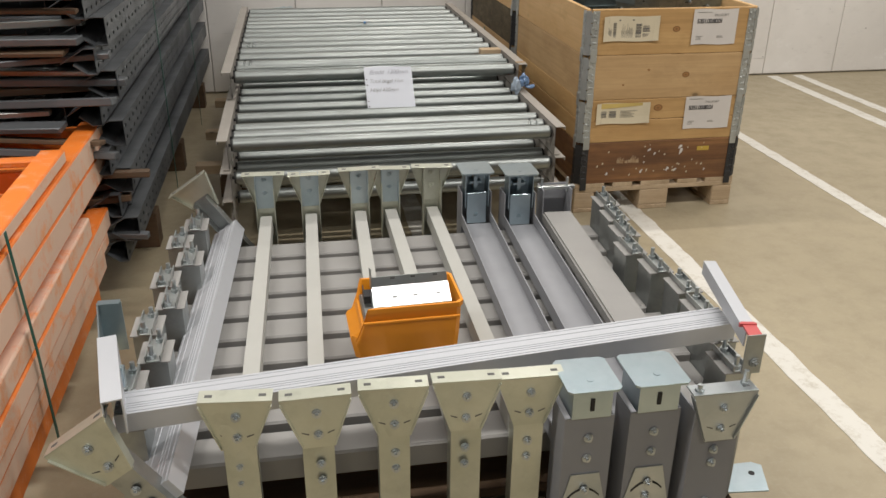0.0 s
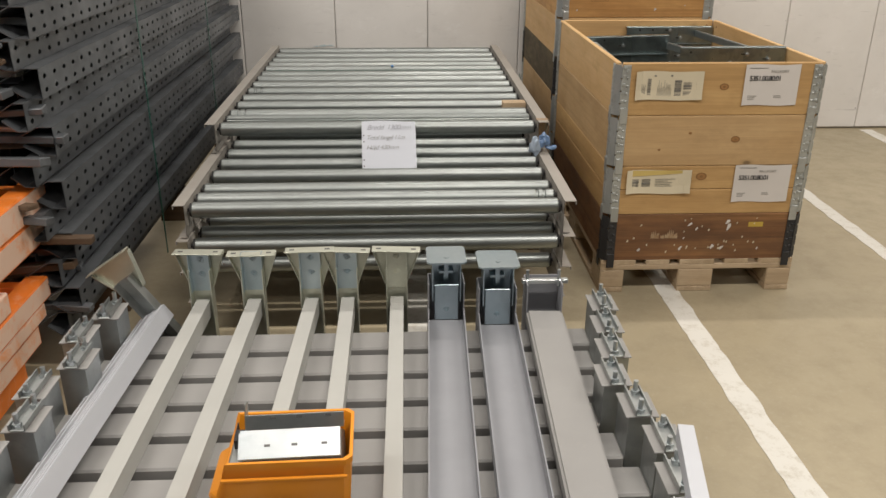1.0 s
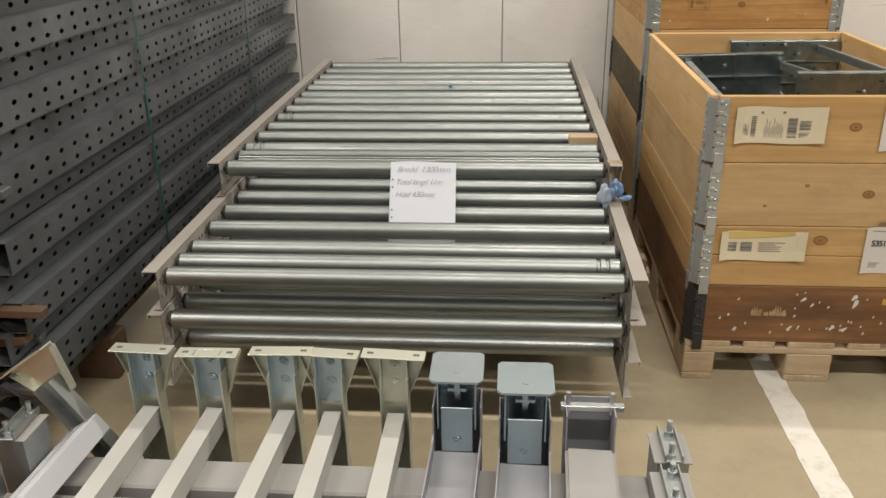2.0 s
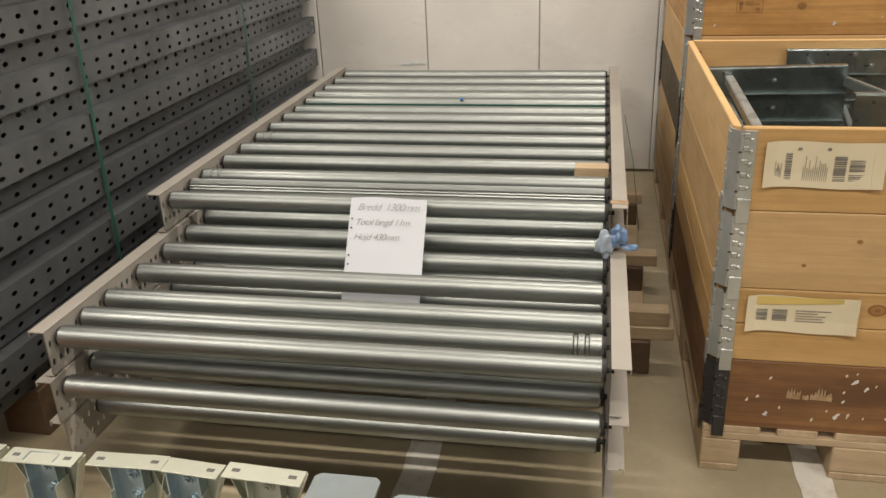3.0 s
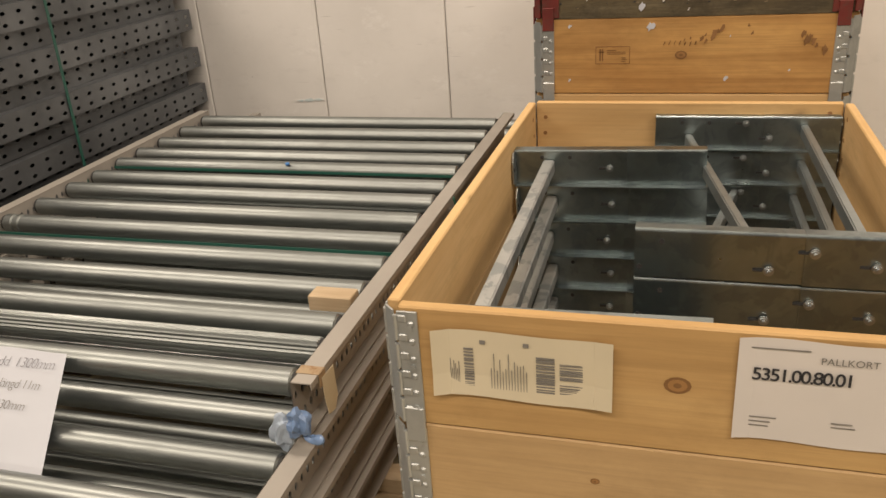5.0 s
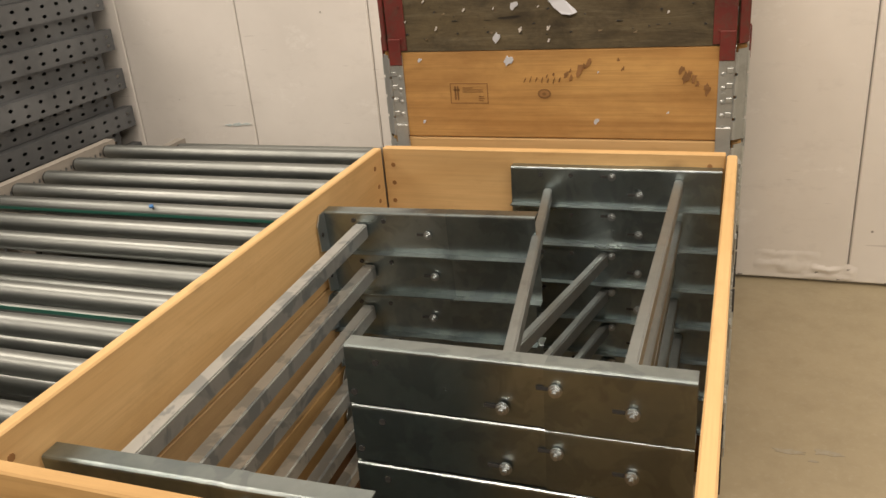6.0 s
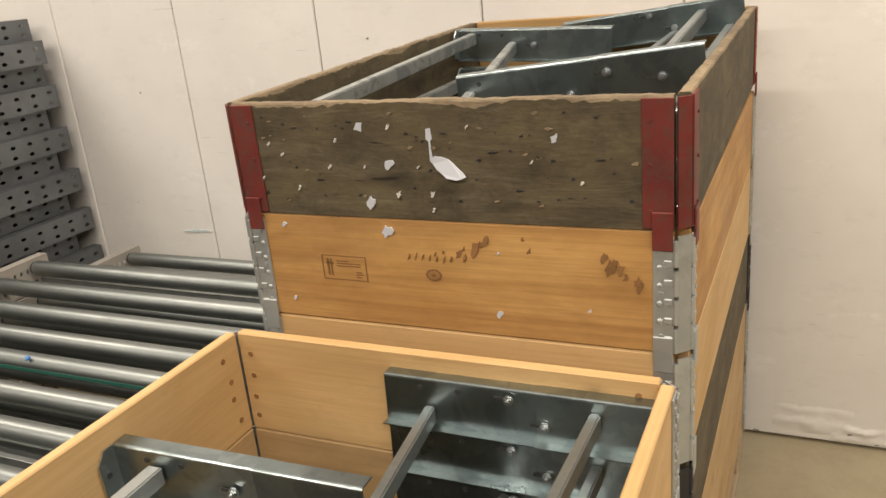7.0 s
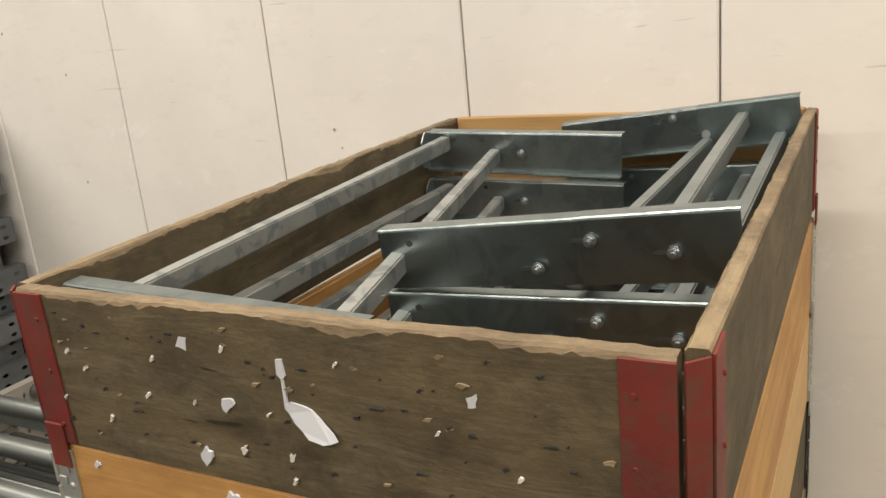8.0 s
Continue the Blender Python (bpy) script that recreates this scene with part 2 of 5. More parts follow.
BLUE = paint("blue sticker", (0.05, 0.2, 0.5), 0.5, 0.0)
STAMP = paint("stamp ink", (0.25, 0.125, 0.043), 0.7, 0.7, (0.5, 0.25, 0.08), scale=14)
STRAP_AND_REFLECTION = paint("green strap and reflection", (0.02, 0.115, 0.088), 0.35, 0.1)
FILM = paint("blue film", (0.17, 0.27, 0.46), 0.25, 0.3, (0.7, 0.75, 0.8))
TAPE = paint("red tape", (0.55, 0.10, 0.10), 0.35, 0.1)
HINGE = metal("hinge zinc", (0.55, 0.57, 0.56), (0.38, 0.40, 0.395), (0.36, 0.52), dirt=0.4, metallic=0.65)
FOLD = paint("yellowed tape", (0.62, 0.47, 0.15), 0.3, 0.2, (0.7, 0.6, 0.35))
GLUE = paint("old glue", (0.42, 0.31, 0.19), 0.6, 0.9, (0.24, 0.13, 0.055), scale=10, start=0.45)
CLEAR = paint("cloudy film", (0.42, 0.50, 0.60), 0.2, 0.3, (0.3, 0.4, 0.55))
TEAL = paint("teal smear", (0.60, 0.69, 0.71), 0.6, 0.8, (0.75, 0.74, 0.72), start=0.5)
CHIP = paint("bare chipped wall", (0.36, 0.34, 0.32), 0.85, 0.4)
YELLOW = paint("yellow sticker", (0.55, 0.38, 0.06), 0.5, 0.1)

# ---- mesh helpers ----


def box(bm, x0, x1, y0, y1, z0, z1, bevel=0.0):
    r = bmesh.ops.create_cube(bm, size=1.0)
    vs = r["verts"]
    for v in vs:
        v.co = Vector(((x0 + x1) / 2 + v.co.x * (x1 - x0), (y0 + y1) / 2 + v.co.y * (y1 - y0), (z0 + z1) / 2 + v.co.z * (z1 - z0)))
    if bevel:
        edges = list({e for v in vs for e in v.link_edges})
        bmesh.ops.bevel(bm, geom=edges, offset=bevel, segments=1, affect="EDGES")
    return bm


def cyl(bm, p0, p1, r, seg=16, r2=None):
    p0, p1 = Vector(p0), Vector(p1)
    d = p1 - p0
    m = Matrix.Translation((p0 + p1) / 2) @ d.to_track_quat("Z", "Y").to_matrix().to_4x4()
    bmesh.ops.create_cone(bm, cap_ends=True, segments=seg, radius1=r, radius2=r if r2 is None else r2, depth=d.length, matrix=m)
    return bm


def prism(bm, pts, a0, a1, axis="y"):
    """Extrudes a closed outline along an axis; the outline's pairs are the other two coordinates in order."""
    def at(p, a):
        return {"x": (a, p[0], p[1]), "y": (p[0], a, p[1]), "z": (p[0], p[1], a)}[axis]
    lo = [bm.verts.new(at(p, a0)) for p in pts]
    hi = [bm.verts.new(at(p, a1)) for p in pts]
    n = len(pts)
    bm.faces.new(lo)
    bm.faces.new(hi[::-1])
    for i in range(n):
        bm.faces.new((lo[i], hi[i], hi[(i + 1) % n], lo[(i + 1) % n]))
    return bm


def loft(bm, outline, p0, p1, up=(0, 0, 1)):
    """Runs a closed outline, in sideways and upward metres, straight from p0 to p1."""
    p0, p1, up = Vector(p0), Vector(p1), Vector(up)
    d = (p1 - p0).normalized()
    s = d.cross(up).normalized()
    u = s.cross(d)
    lo = [bm.verts.new(p0 + s * a + u * b) for a, b in outline]
    hi = [bm.verts.new(p1 + s * a + u * b) for a, b in outline]
    n = len(outline)
    bm.faces.new(lo[::-1])
    bm.faces.new(hi)
    for i in range(n):
        bm.faces.new((lo[i], lo[(i + 1) % n], hi[(i + 1) % n], hi[i]))
    return bm


def trough(w, h, t=0.003):
    """Outline of an open-topped channel, its underside at 0."""
    return [(-w / 2, 0), (w / 2, 0), (w / 2, h), (w / 2 - t, h), (w / 2 - t, t), (-w / 2 + t, t), (-w / 2 + t, h), (-w / 2, h)]


def hat(w, d, t=0.003):
    """Outline of a channel with its web on top at 0 and two flanges hanging d deep."""
    return [(-w / 2, 0), (-w / 2, -d), (-w / 2 + t, -d), (-w / 2 + t, -t), (w / 2 - t, -t), (w / 2 - t, -d), (w / 2, -d), (w / 2, 0)]


def bar(bm, p0, p1, w, h, up=(0, 0, 1)):
    """A rectangular bar from p0 to p1, w wide and h deep."""
    p0, p1, up = Vector(p0), Vector(p1), Vector(up)
    d = (p1 - p0).normalized()
    s = d.cross(up).normalized()
    u = s.cross(d)
    ring = [s * (a * w / 2) + u * (b * h / 2) for a, b in ((-1, -1), (1, -1), (1, 1), (-1, 1))]
    lo = [bm.verts.new(p0 + q) for q in ring]
    hi = [bm.verts.new(p1 + q) for q in ring]
    bm.faces.new(lo[::-1])
    bm.faces.new(hi)
    for i in range(4):
        bm.faces.new((lo[i], lo[(i + 1) % 4], hi[(i + 1) % 4], hi[i]))
    return bm


def perforated(bm, length, z0, z1, rows, pitch, hw, hh, x=0.0, thick=0.002, phase=0.5):
    """A sheet in the plane x, from y=0 to length, with rounded slots punched right through it."""
    n = max(1, int(length / pitch))
    p = length / n
    zs = sorted(rows)
    bands = [z0] + [(a + b) / 2 for a, b in zip(zs, zs[1:])] + [z1]
    for k, zc in enumerate(zs):
        b0, b1 = bands[k], bands[k + 1]
        for i in range(n):
            y0, y1 = i * p, (i + 1) * p
            yc = y0 + p * (phase if k % 2 == 0 else 1 - phase)
            c = 0.35
            hole = [(yc - hw, zc - hh * c), (yc - hw * c, zc - hh), (yc + hw * c, zc - hh), (yc + hw, zc - hh * c),
                    (yc + hw, zc + hh * c), (yc + hw * c, zc + hh), (yc - hw * c, zc + hh), (yc - hw, zc + hh * c)]
            rim = [(y0, zc), (y0, b0), (y1, b0), (y1, zc), (y1, zc), (y1, b1), (y0, b1), (y0, zc)]
            for side in (0, 1):
                xx = x - side * thick
                hv = [bm.verts.new((xx, *q)) for q in hole]
                a, b, cc, d, e, f = [bm.verts.new((xx, *q)) for q in ((y0, b0), (y1, b0), (y1, zc), (y1, b1), (y0, b1), (y0, zc))]
                for quad in ((a, b, hv[2], hv[1]), (b, cc, hv[3], hv[2]), (cc, hv[4], hv[3]), (cc, d, hv[5], hv[4]),
                             (d, e, hv[6], hv[5]), (e, f, hv[7], hv[6]), (f, hv[0], hv[7]), (f, a, hv[1], hv[0])):
                    bm.faces.new(quad)
    return bm


def finish(name, bm, mat, smooth=0.0):
    bmesh.ops.recalc_face_normals(bm, faces=bm.faces)
    me = bpy.data.meshes.new(name)
    if smooth:
        for f in bm.faces:
            f.smooth = True
        for e in bm.edges:
            if len(e.link_faces) == 2 and e.calc_face_angle(0) > radians(smooth):
                e.smooth = False
    bm.to_mesh(me)
    bm.free()
    me.materials.append(mat)
    return me


def thing(name, m, label, category, group="", kind=""):
    ob = new(name)
    ob.empty_display_size = 0.05
    ob.matrix_basis = m
    return tagged(ob, label, category, group, kind)


def part(name, bm, mat, parent, label="", at=None, smooth=0.0):
    """Links a bmesh, or a ready mesh, as one part under its thing."""
    me = bm if isinstance(bm, bpy.types.Mesh) else finish(name, bm, mat, smooth)
    ob = new(name, me)
    ob.parent = parent
    if at is not None:
        ob.matrix_basis = at
    return tagged(ob, label)


def solid(name, bm, mat, label, category, m=None, group="", kind="", smooth=0.0):
    ob = new(name, finish(name, bm, mat, smooth))
    if m is not None:
        ob.matrix_basis = m
    return tagged(ob, label, category, group, kind)


def B():
    return bmesh.new()


def lettering(text, size, spacing=1.0, shear=0.0, thin=0.0):
    cu = bpy.data.curves.new("lettering", "FONT")
    cu.body, cu.size, cu.space_character, cu.shear = text, size, spacing, shear
    cu.align_x = "LEFT"
    cu.offset = thin * size
    ob = new("lettering", cu)
    me = bpy.data.meshes.new_from_object(ob)
    bpy.data.objects.remove(ob)
    return me


def write(name, text, size, mat, parent, at, spacing=1.0, shear=0.0, thin=0.0):
    me = lettering(text, size, spacing, shear, thin)
    me.materials.clear()
    me.materials.append(mat)
    return part(name, me, mat, parent, at=at)


FACE = pose(0, 0, 0, 90, 0, 0)  # stands a flat drawing up, facing -y

# ---- setting ----
WALL_Y = 5.945
bm = B()
box(bm, -7, 9, -7, WALL_Y + 0.3, -0.2, 0)
solid("floor", bm, FLOOR, "worn beige concrete floor with a dull sheen", "floor", kind="structure")
wall = new("wall_north")
tagged(wall, "white painted wall of upright sandwich panels with dark joints", "wall", kind="structure")
for i in range(-12, 14):
    x0 = 0.527 + 0.612 * i
    if x0 < -7 or x0 > 8.6:
        continue
    bm = B()
    box(bm, x0 + 0.0025, x0 + 0.6095, WALL_Y, WALL_Y + 0.1, 0.012, 4.5, 0.004)
    part("panel", bm, WALL, wall)
bm = B()
box(bm, -7, 9, WALL_Y + 0.02, WALL_Y + 0.3, 0, 4.5)
part("backing", bm, JOINT, wall, "grey sealant in the joints")
# Unseen walls and ceiling, kept near black so little light bounces into shadows.
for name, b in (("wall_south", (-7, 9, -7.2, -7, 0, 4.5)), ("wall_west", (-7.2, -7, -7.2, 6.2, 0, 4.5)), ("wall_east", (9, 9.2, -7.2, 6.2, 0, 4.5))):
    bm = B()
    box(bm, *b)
    solid(name, bm, HALL, "unseen wall of the storage hall, darkened to cut bounced light", "wall", kind="structure")
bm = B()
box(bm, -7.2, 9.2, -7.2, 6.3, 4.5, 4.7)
solid("ceiling", bm, HALL, "unseen ceiling of the storage hall, darkened to cut bounced light", "ceiling", kind="structure")
for i, (xa, ya, xb, yb, w) in enumerate(((1.442, 3.9, 1.462, -3.0, 0.088), (2.60, 5.9, 2.48, -3.0, 0.075), (3.65, 5.9, 3.62, -3.0, 0.09), (0.40, 5.9, 0.40, 2.7, 0.09), (3.87, 5.9, 3.88, -3.0, 0.08))):
    bm = B()
    steps = int(abs(ya - yb) / 0.04)
    side = [[], []]
    for k in range(steps + 1):
        u = k / steps
        for q in (0, 1):
            fray = 0.007 * noise.noise(Vector((k * 0.31, q * 9.0, i))) + 0.006 * noise.noise(Vector((k * 0.9, q * 9.0, i + 5.0)))
            side[q].append((xa + (xb - xa) * u + (q - 0.5) * w + fray, ya + (yb - ya) * u))
    prism(bm, side[0] + side[1][::-1], -0.001, 0.002, "z")
    solid("floor_marking", bm, LINE, "worn white painted line on the floor", "floor line", kind="structure")

# ---- pallets and collar boxes ----


def plank(length, height, thick, bevel=0.0025):
    """A board centred on its origin, long along x."""
    return finish("board", box(B(), -length / 2, length / 2, -thick / 2, thick / 2, -height / 2, height / 2, bevel), PINE)


def rough_plank(length, height, thick, seed):
    """An old board with a chewed, paler upper edge, centred on its origin and long along x."""
    bm = B()
    n = int(length / 0.009)
    rows = []
    for i in range(n + 1):
        x = -length / 2 + length * i / n
        top = height / 2 + 0.0022 * noise.noise(Vector((x * 13, seed, 0))) + 0.0016 * noise.noise(Vector((x * 60, seed, 2)))
        bite = max(0.0, noise.noise(Vector((x * 9, seed, 7))) - 0.3) * 0.009
        wear = max(0.002, 0.005 + 0.012 * noise.noise(Vector((x * 8, seed, 4))) + 0.006 * noise.noise(Vector((x * 70, seed, 5))))
        worn_in = max(0.001, 0.003 + 0.003 * noise.noise(Vector((x * 20, seed, 9))))
        front, back = -thick / 2, thick / 2
        ring = ((front, -height / 2), (front, top - bite - wear), (front + worn_in * 0.3, top - bite - 0.003), (front + worn_in, top - bite * 0.6), (back - 0.002, top), (back, top - 0.003), (back, -height / 2))
        rows.append([bm.verts.new((x, y, z)) for y, z in ring])
    for a, b in zip(rows, rows[1:]):
        for j in range(7):
            f = bm.faces.new((a[j], b[j], b[(j + 1) % 7], a[(j + 1) % 7]))
            f.material_index = 1 if 1 <= j <= 4 else 0
    bm.faces.new(rows[0])
    bm.faces.new(rows[-1][::-1])
    me = finish("board", bm, WOOD_GREY)
    me.materials.append(EDGE_WOOD)
    return me


def with_mat(me, mat):
    me.materials.clear()
    me.materials.append(mat)
    return me


def euro_pallet(x, y, label, mat=WOOD_RAW, group="pallets"):
    """Short side, 0.8 m, along x; long side, 1.2 m, along y."""
    t = thing("pallet", pose(x, y, 0), label, "pallet", group)
    for xx, w in ((0.0725, 0.145), (0.236, 0.1), (0.4, 0.145), (0.564, 0.1), (0.7275, 0.145)):
        part("deck_board", with_mat(plank(1.2, 0.022, w), mat), mat, t, at=pose(xx, 0.6, 0.133, 0, 0, 90))
    for yy in (0.0725, 0.6, 1.1275):
        part("stringer", with_mat(plank(0.8, 0.022, 0.145), mat), mat, t, at=pose(0.4, yy, 0.111))
    for xx in (0.05, 0.4, 0.75):
        for yy in (0.0725, 0.6, 1.1275):
            w = 0.145 if xx == 0.4 else 0.1
            part("block", with_mat(plank(w, 0.078, 0.145, 0.004), mat), mat, t, at=pose(xx, yy, 0.061))
        part("runner", with_mat(plank(1.2, 0.022, 0.145 if xx == 0.4 else 0.1), mat), mat, t, at=pose(xx, 0.6, 0.011, 0, 0, 90))
    return t


def hinge_mesh(mat, h=0.192, wide=0.052, ribs=6):
    """A corner hinge: two leaves round a pin, crimps, studs and a locking tab that hangs below."""
    bm = B()
    for k in (0, 1):
        def slab(a0, a1, d0, d1, z0, z1, bev):
            if k == 0:
                box(bm, a0, a1, d0, d1, z0, z1, bev)
            else:
                box(bm, d0, d1, a0, a1, z0, z1, bev)
        slab(0.021, wide, -0.0035, 0.0, 0.003, h, 0.0008)
        for j in range(ribs):
            z = 0.02 + j * 0.031
            slab(0.022, 0.036, -0.0065, -0.003, z, z + 0.012, 0.0018)
        for j in range(6):
            z = 0.026 + j * 0.029
            p, q = (wide * 0.8, -0.0058, z), (wide * 0.8, -0.003, z)
            if k:
                p, q = (p[1], p[0], z), (q[1], q[0], z)
            if ribs:
                cyl(bm, q, p, 0.0062, 8, 0.003)
        for z in (0.03, 0.1, 0.165):
            p, q = (wide - 0.012, -0.006, z), (wide - 0.012, -0.002, z)
            if k:
                p, q = (p[1], p[0], z), (q[1], q[0], z)
            cyl(bm, q, p, 0.0045 if ribs else 0.0025, 8)
        slab(0.022, 0.052, -0.0075, -0.004, -0.03, 0.03, 0.001)
    prism(bm, [(0.0165, 0.0005), (0.0005, 0.0165), (-0.0016, 0.0144), (0.0144, -0.0016)], 0.003, h, "z")
    for j in range(4):
        z0 = 0.004 + j * 0.047
        for p in ((0.0185, -0.0025), (-0.0025, 0.0185)) if ribs else ():
            cyl(bm, (*p, z0), (*p, z0 + 0.040), 0.0042, 8)
    return finish("hinge", bm, mat)


HINGES = {GALV_DULL.name: hinge_mesh(HINGE), BLACK.name: hinge_mesh(BLACK), RED.name: hinge_mesh(RED, 0.196, 0.066, 0)}
NAIL = finish("nail", cyl(B(), (0, -0.0006, 0), (0, 0.001, 0), 0.0055, 8), STAIN)
BOARD_LONG = {}


def collar(x, y, z, mat, hinge, label, group, split=True, tip=0.0, nails=False, back=None, fresh=None):
    """One folding pallet collar, 0.8 by 1.2 m and 0.2 m high, its boards of two planks where split."""
    t = thing("pallet_collar", pose(x, y, z, tip), label, "pallet collar", group)
    parts = ((0.0, 0.102), (0.104, 0.1985)) if split else ((0.0, 0.1985),)
    for name, length, places in (("side_board", 1.160, ((0.010, 0.6, 90), (0.790, 0.6, 90))), ("end_board", 0.756, ((0.4, 0.010, 0), (0.4, 1.190, 0)))):
        for z0, z1 in parts:
            key = (mat.name, length, z0, z1)
            if key not in BOARD_LONG:
                BOARD_LONG[key] = with_mat(plank(length, z1 - z0, 0.02), mat)
            for bx, by, turn in places:
                me, m = BOARD_LONG[key], mat
                if back and by > 1:
                    m, me = back, with_mat(plank(length, z1 - z0, 0.02), back)
                elif fresh and by > 0.5:
                    m, me = fresh, with_mat(plank(length, z1 - z0, 0.02), fresh)
                elif back:
                    me = rough_plank(length, z1 - z0, 0.02, 3.1 * bx + 1.7 * by)
                    turn += 180 if bx > 0.7 else 0
                part(name, me, m, t, "" if m is mat else "paler pine board" if m is fresh else "orange pine board", at=pose(bx, by, (z0 + z1) / 2, 0, 0, turn))
    for cx, cy, turn in ((0, 0, 0), (0.8, 0, 90), (0.8, 1.2, 180), (0, 1.2, 270)):
        part("hinge", HINGES[hinge.name], hinge, t, at=pose(cx, cy, 0, 0, 0, turn))
    if nails:
        rng = random.Random(int(z * 1000))
        for zz in (0.03, 0.075, 0.12, 0.165):
            for xx in (0.045, 0.755):
                for yy, turn in ((1.1795, 0), (0.0205, 180)):
                    part("nail", NAIL, STAIN, t, at=pose(xx + rng.uniform(-0.012, 0.012), yy, zz + rng.uniform(-0.008, 0.008), 0, 0, turn))
            for yy in (0.06, 1.14):
                for xx, turn in ((0.0205, 90), (0.7795, -90)):
                    part("nail", NAIL, STAIN, t, at=pose(xx, yy + rng.uniform(-0.014, 0.014), zz + rng.uniform(-0.008, 0.008), 0, 0, turn))
    return t


AX, AY, BX, BY = 1.15, 3.35, 1.155, 4.622
euro_pallet(AX, AY, "raw wooden pallet under the lower stack of collars")
euro_pallet(BX, BY, "raw wooden pallet under the taller stack of collars")
low, tall = "collars of the lower box", "collars of the taller box"
collar(AX, AY, 0.144, WOOD_BROWN, BLACK, "dark brown scuffed collar with black hinges on a pallet", low, split=False)
collar(AX, AY, 0.344, PINE, GALV_DULL, "tan pine collar with knots and paper labels, zinc hinges", low)
collar(AX, AY, 0.544, PINE_TAN, GALV_DULL, "plain tan pine collar with galvanised hinges", low, split=False)
collar(AX, AY, 0.744, PINE, GALV_DULL, "honey-coloured pine collar, open top edge, galvanised hinges", low, split=False, nails=True, fresh=PINE_PALE)
for k, (m, hg, lab, sp) in enumerate((
        (PINE_TAN, GALV_DULL, "tan pine collar at the foot of the taller box", True),
        (PINE_TAN, GALV_DULL, "tan pine collar with zinc hinges in the taller box", False),
        (WOOD_GREY, BLACK, "dark weathered collar in the middle of the taller box", False),
        (PINE_PALE, GALV_DULL, "pale pine collar level with the lower box's rim", False),
        (PINE_ORANGE, GALV_DULL, "orange pine collar with a large knot and ink stamp", False),
        (WOOD_GREY, RED, "weathered grey-brown top collar with red hinges and paper scraps", False))):
    collar(BX, BY, 0.144 + 0.2 * k, m, hg, lab, tall, sp, 0.9 if k == 5 else 0.0, k > 2, PINE if k == 5 else None)


def card_on(name, x0, x1, z0, z1, mat, label, curl=0.0, y=AY):
    """A paper label glued to a front board, with bent corners."""
    t = thing(name, pose(x0, y - 0.0015, z0), label, "label")
    w, h = x1 - x0, z1 - z0
    bm = B()
    n = 10
    rows = []
    for i in range(n + 1):
        u = i / n
        lift = -0.0006 - curl * (max(0, u - 0.75) ** 2 * 6 + max(0, 0.15 - u) ** 2 * 20)
        rows.append([bm.verts.new((u * w, lift - (curl * 0.15 if j == 0 else 0), j / 3 * h + (0.002 * math.sin(7 * u) if j in (0, 3) else 0))) for j in range(4)])
    for a, b in zip(rows, rows[1:]):
        for j in range(3):
            bm.faces.new((a[j], b[j], b[j + 1], a[j + 1]))
    part("sheet", bm, mat, t)
    return t, w, h


def barcode(parent, x, z, w, h, seed, upright=True, mat=INK_GREY):
    rng = random.Random(seed)
    bm = B()
    a = 0.0
    span = w if upright else h
    while a < span:
        d = rng.choice((0.0012, 0.002, 0.003))
        d = min(d, span - a)
        if upright:
            box(bm, x + a, x + a + d, -0.0022, -0.0014, z, z + h)
        else:
            box(bm, x, x + w, -0.0022, -0.0014, z + a, z + a + d)
        a += d + rng.choice((0.0012, 0.002, 0.0028))
    tagged(part("barcode", bm, mat, parent), kind="stuff")


def print_lines(parent, x, z, w, h, n, seed, upright=False, mat=INK_GREY, depth=-0.0018):
    """Print too small to be read: plain bars."""
    rng = random.Random(seed)
    bm = B()
    for i in range(n):
        k = rng.uniform(0.45, 1.0)
        if upright:
            box(bm, x + w * i / n, x + w * i / n + 0.0010, depth - 0.0005, depth, z, z + h * k)
        else:
            zz = z + h * i / n
            box(bm, x, x + w * k, depth - 0.0005, depth, zz, zz + 0.0016)
    tagged(part("fine_print", bm, mat, parent), kind="stuff")


for z0, z1, sd in ((0.805, 0.912, 3), (0.432, 0.528, 8)):
    t, w, h = card_on("shipping_label", 1.222, 1.478, z0, z1, PAPER_AGED, "yellowed shipping label with barcodes, curling off the pine", 0.02)
    if sd == 8:
        bm = B()
        prism(bm, [(0.004, h - 0.026), (w - 0.004, h - 0.012), (w - 0.003, h - 0.002), (0.004, h - 0.001)], -0.0024, -0.0014, "y")
        part("tape", bm, FOLD, t, "yellowed clear tape")
        barcode(t, 0.018, 0.03, 0.032, 0.03, sd, False)
        barcode(t, 0.062, 0.03, 0.034, 0.03, sd + 1, False)
        print_lines(t, 0.115, 0.03, 0.09, 0.035, 5, sd + 2, False)
        continue
    barcode(t, 0.150, 0.012, 0.026, 0.062, sd, False)
    barcode(t, 0.183, 0.010, 0.032, 0.022, sd + 1, False)
    barcode(t, 0.183, 0.040, 0.032, 0.026, sd + 4, False)
    barcode(t, 0.223, 0.006, 0.024, 0.078, sd + 2, False)
    barcode(t, 0.046, 0.012, 0.014, 0.068, sd + 3, False)
    for bx in (0.07, 0.132):
        bm = B()
        box(bm, bx, bx + 0.008, -0.0022, -0.0014, 0.088, 0.094)
        part("printed_mark", bm, INK_GREY, t)
    print_lines(t, 0.02, 0.02, 0.02, 0.05, 8, sd + 4, True)
    print_lines(t, 0.085, 0.015, 0.055, 0.06, 13, sd + 5, True)
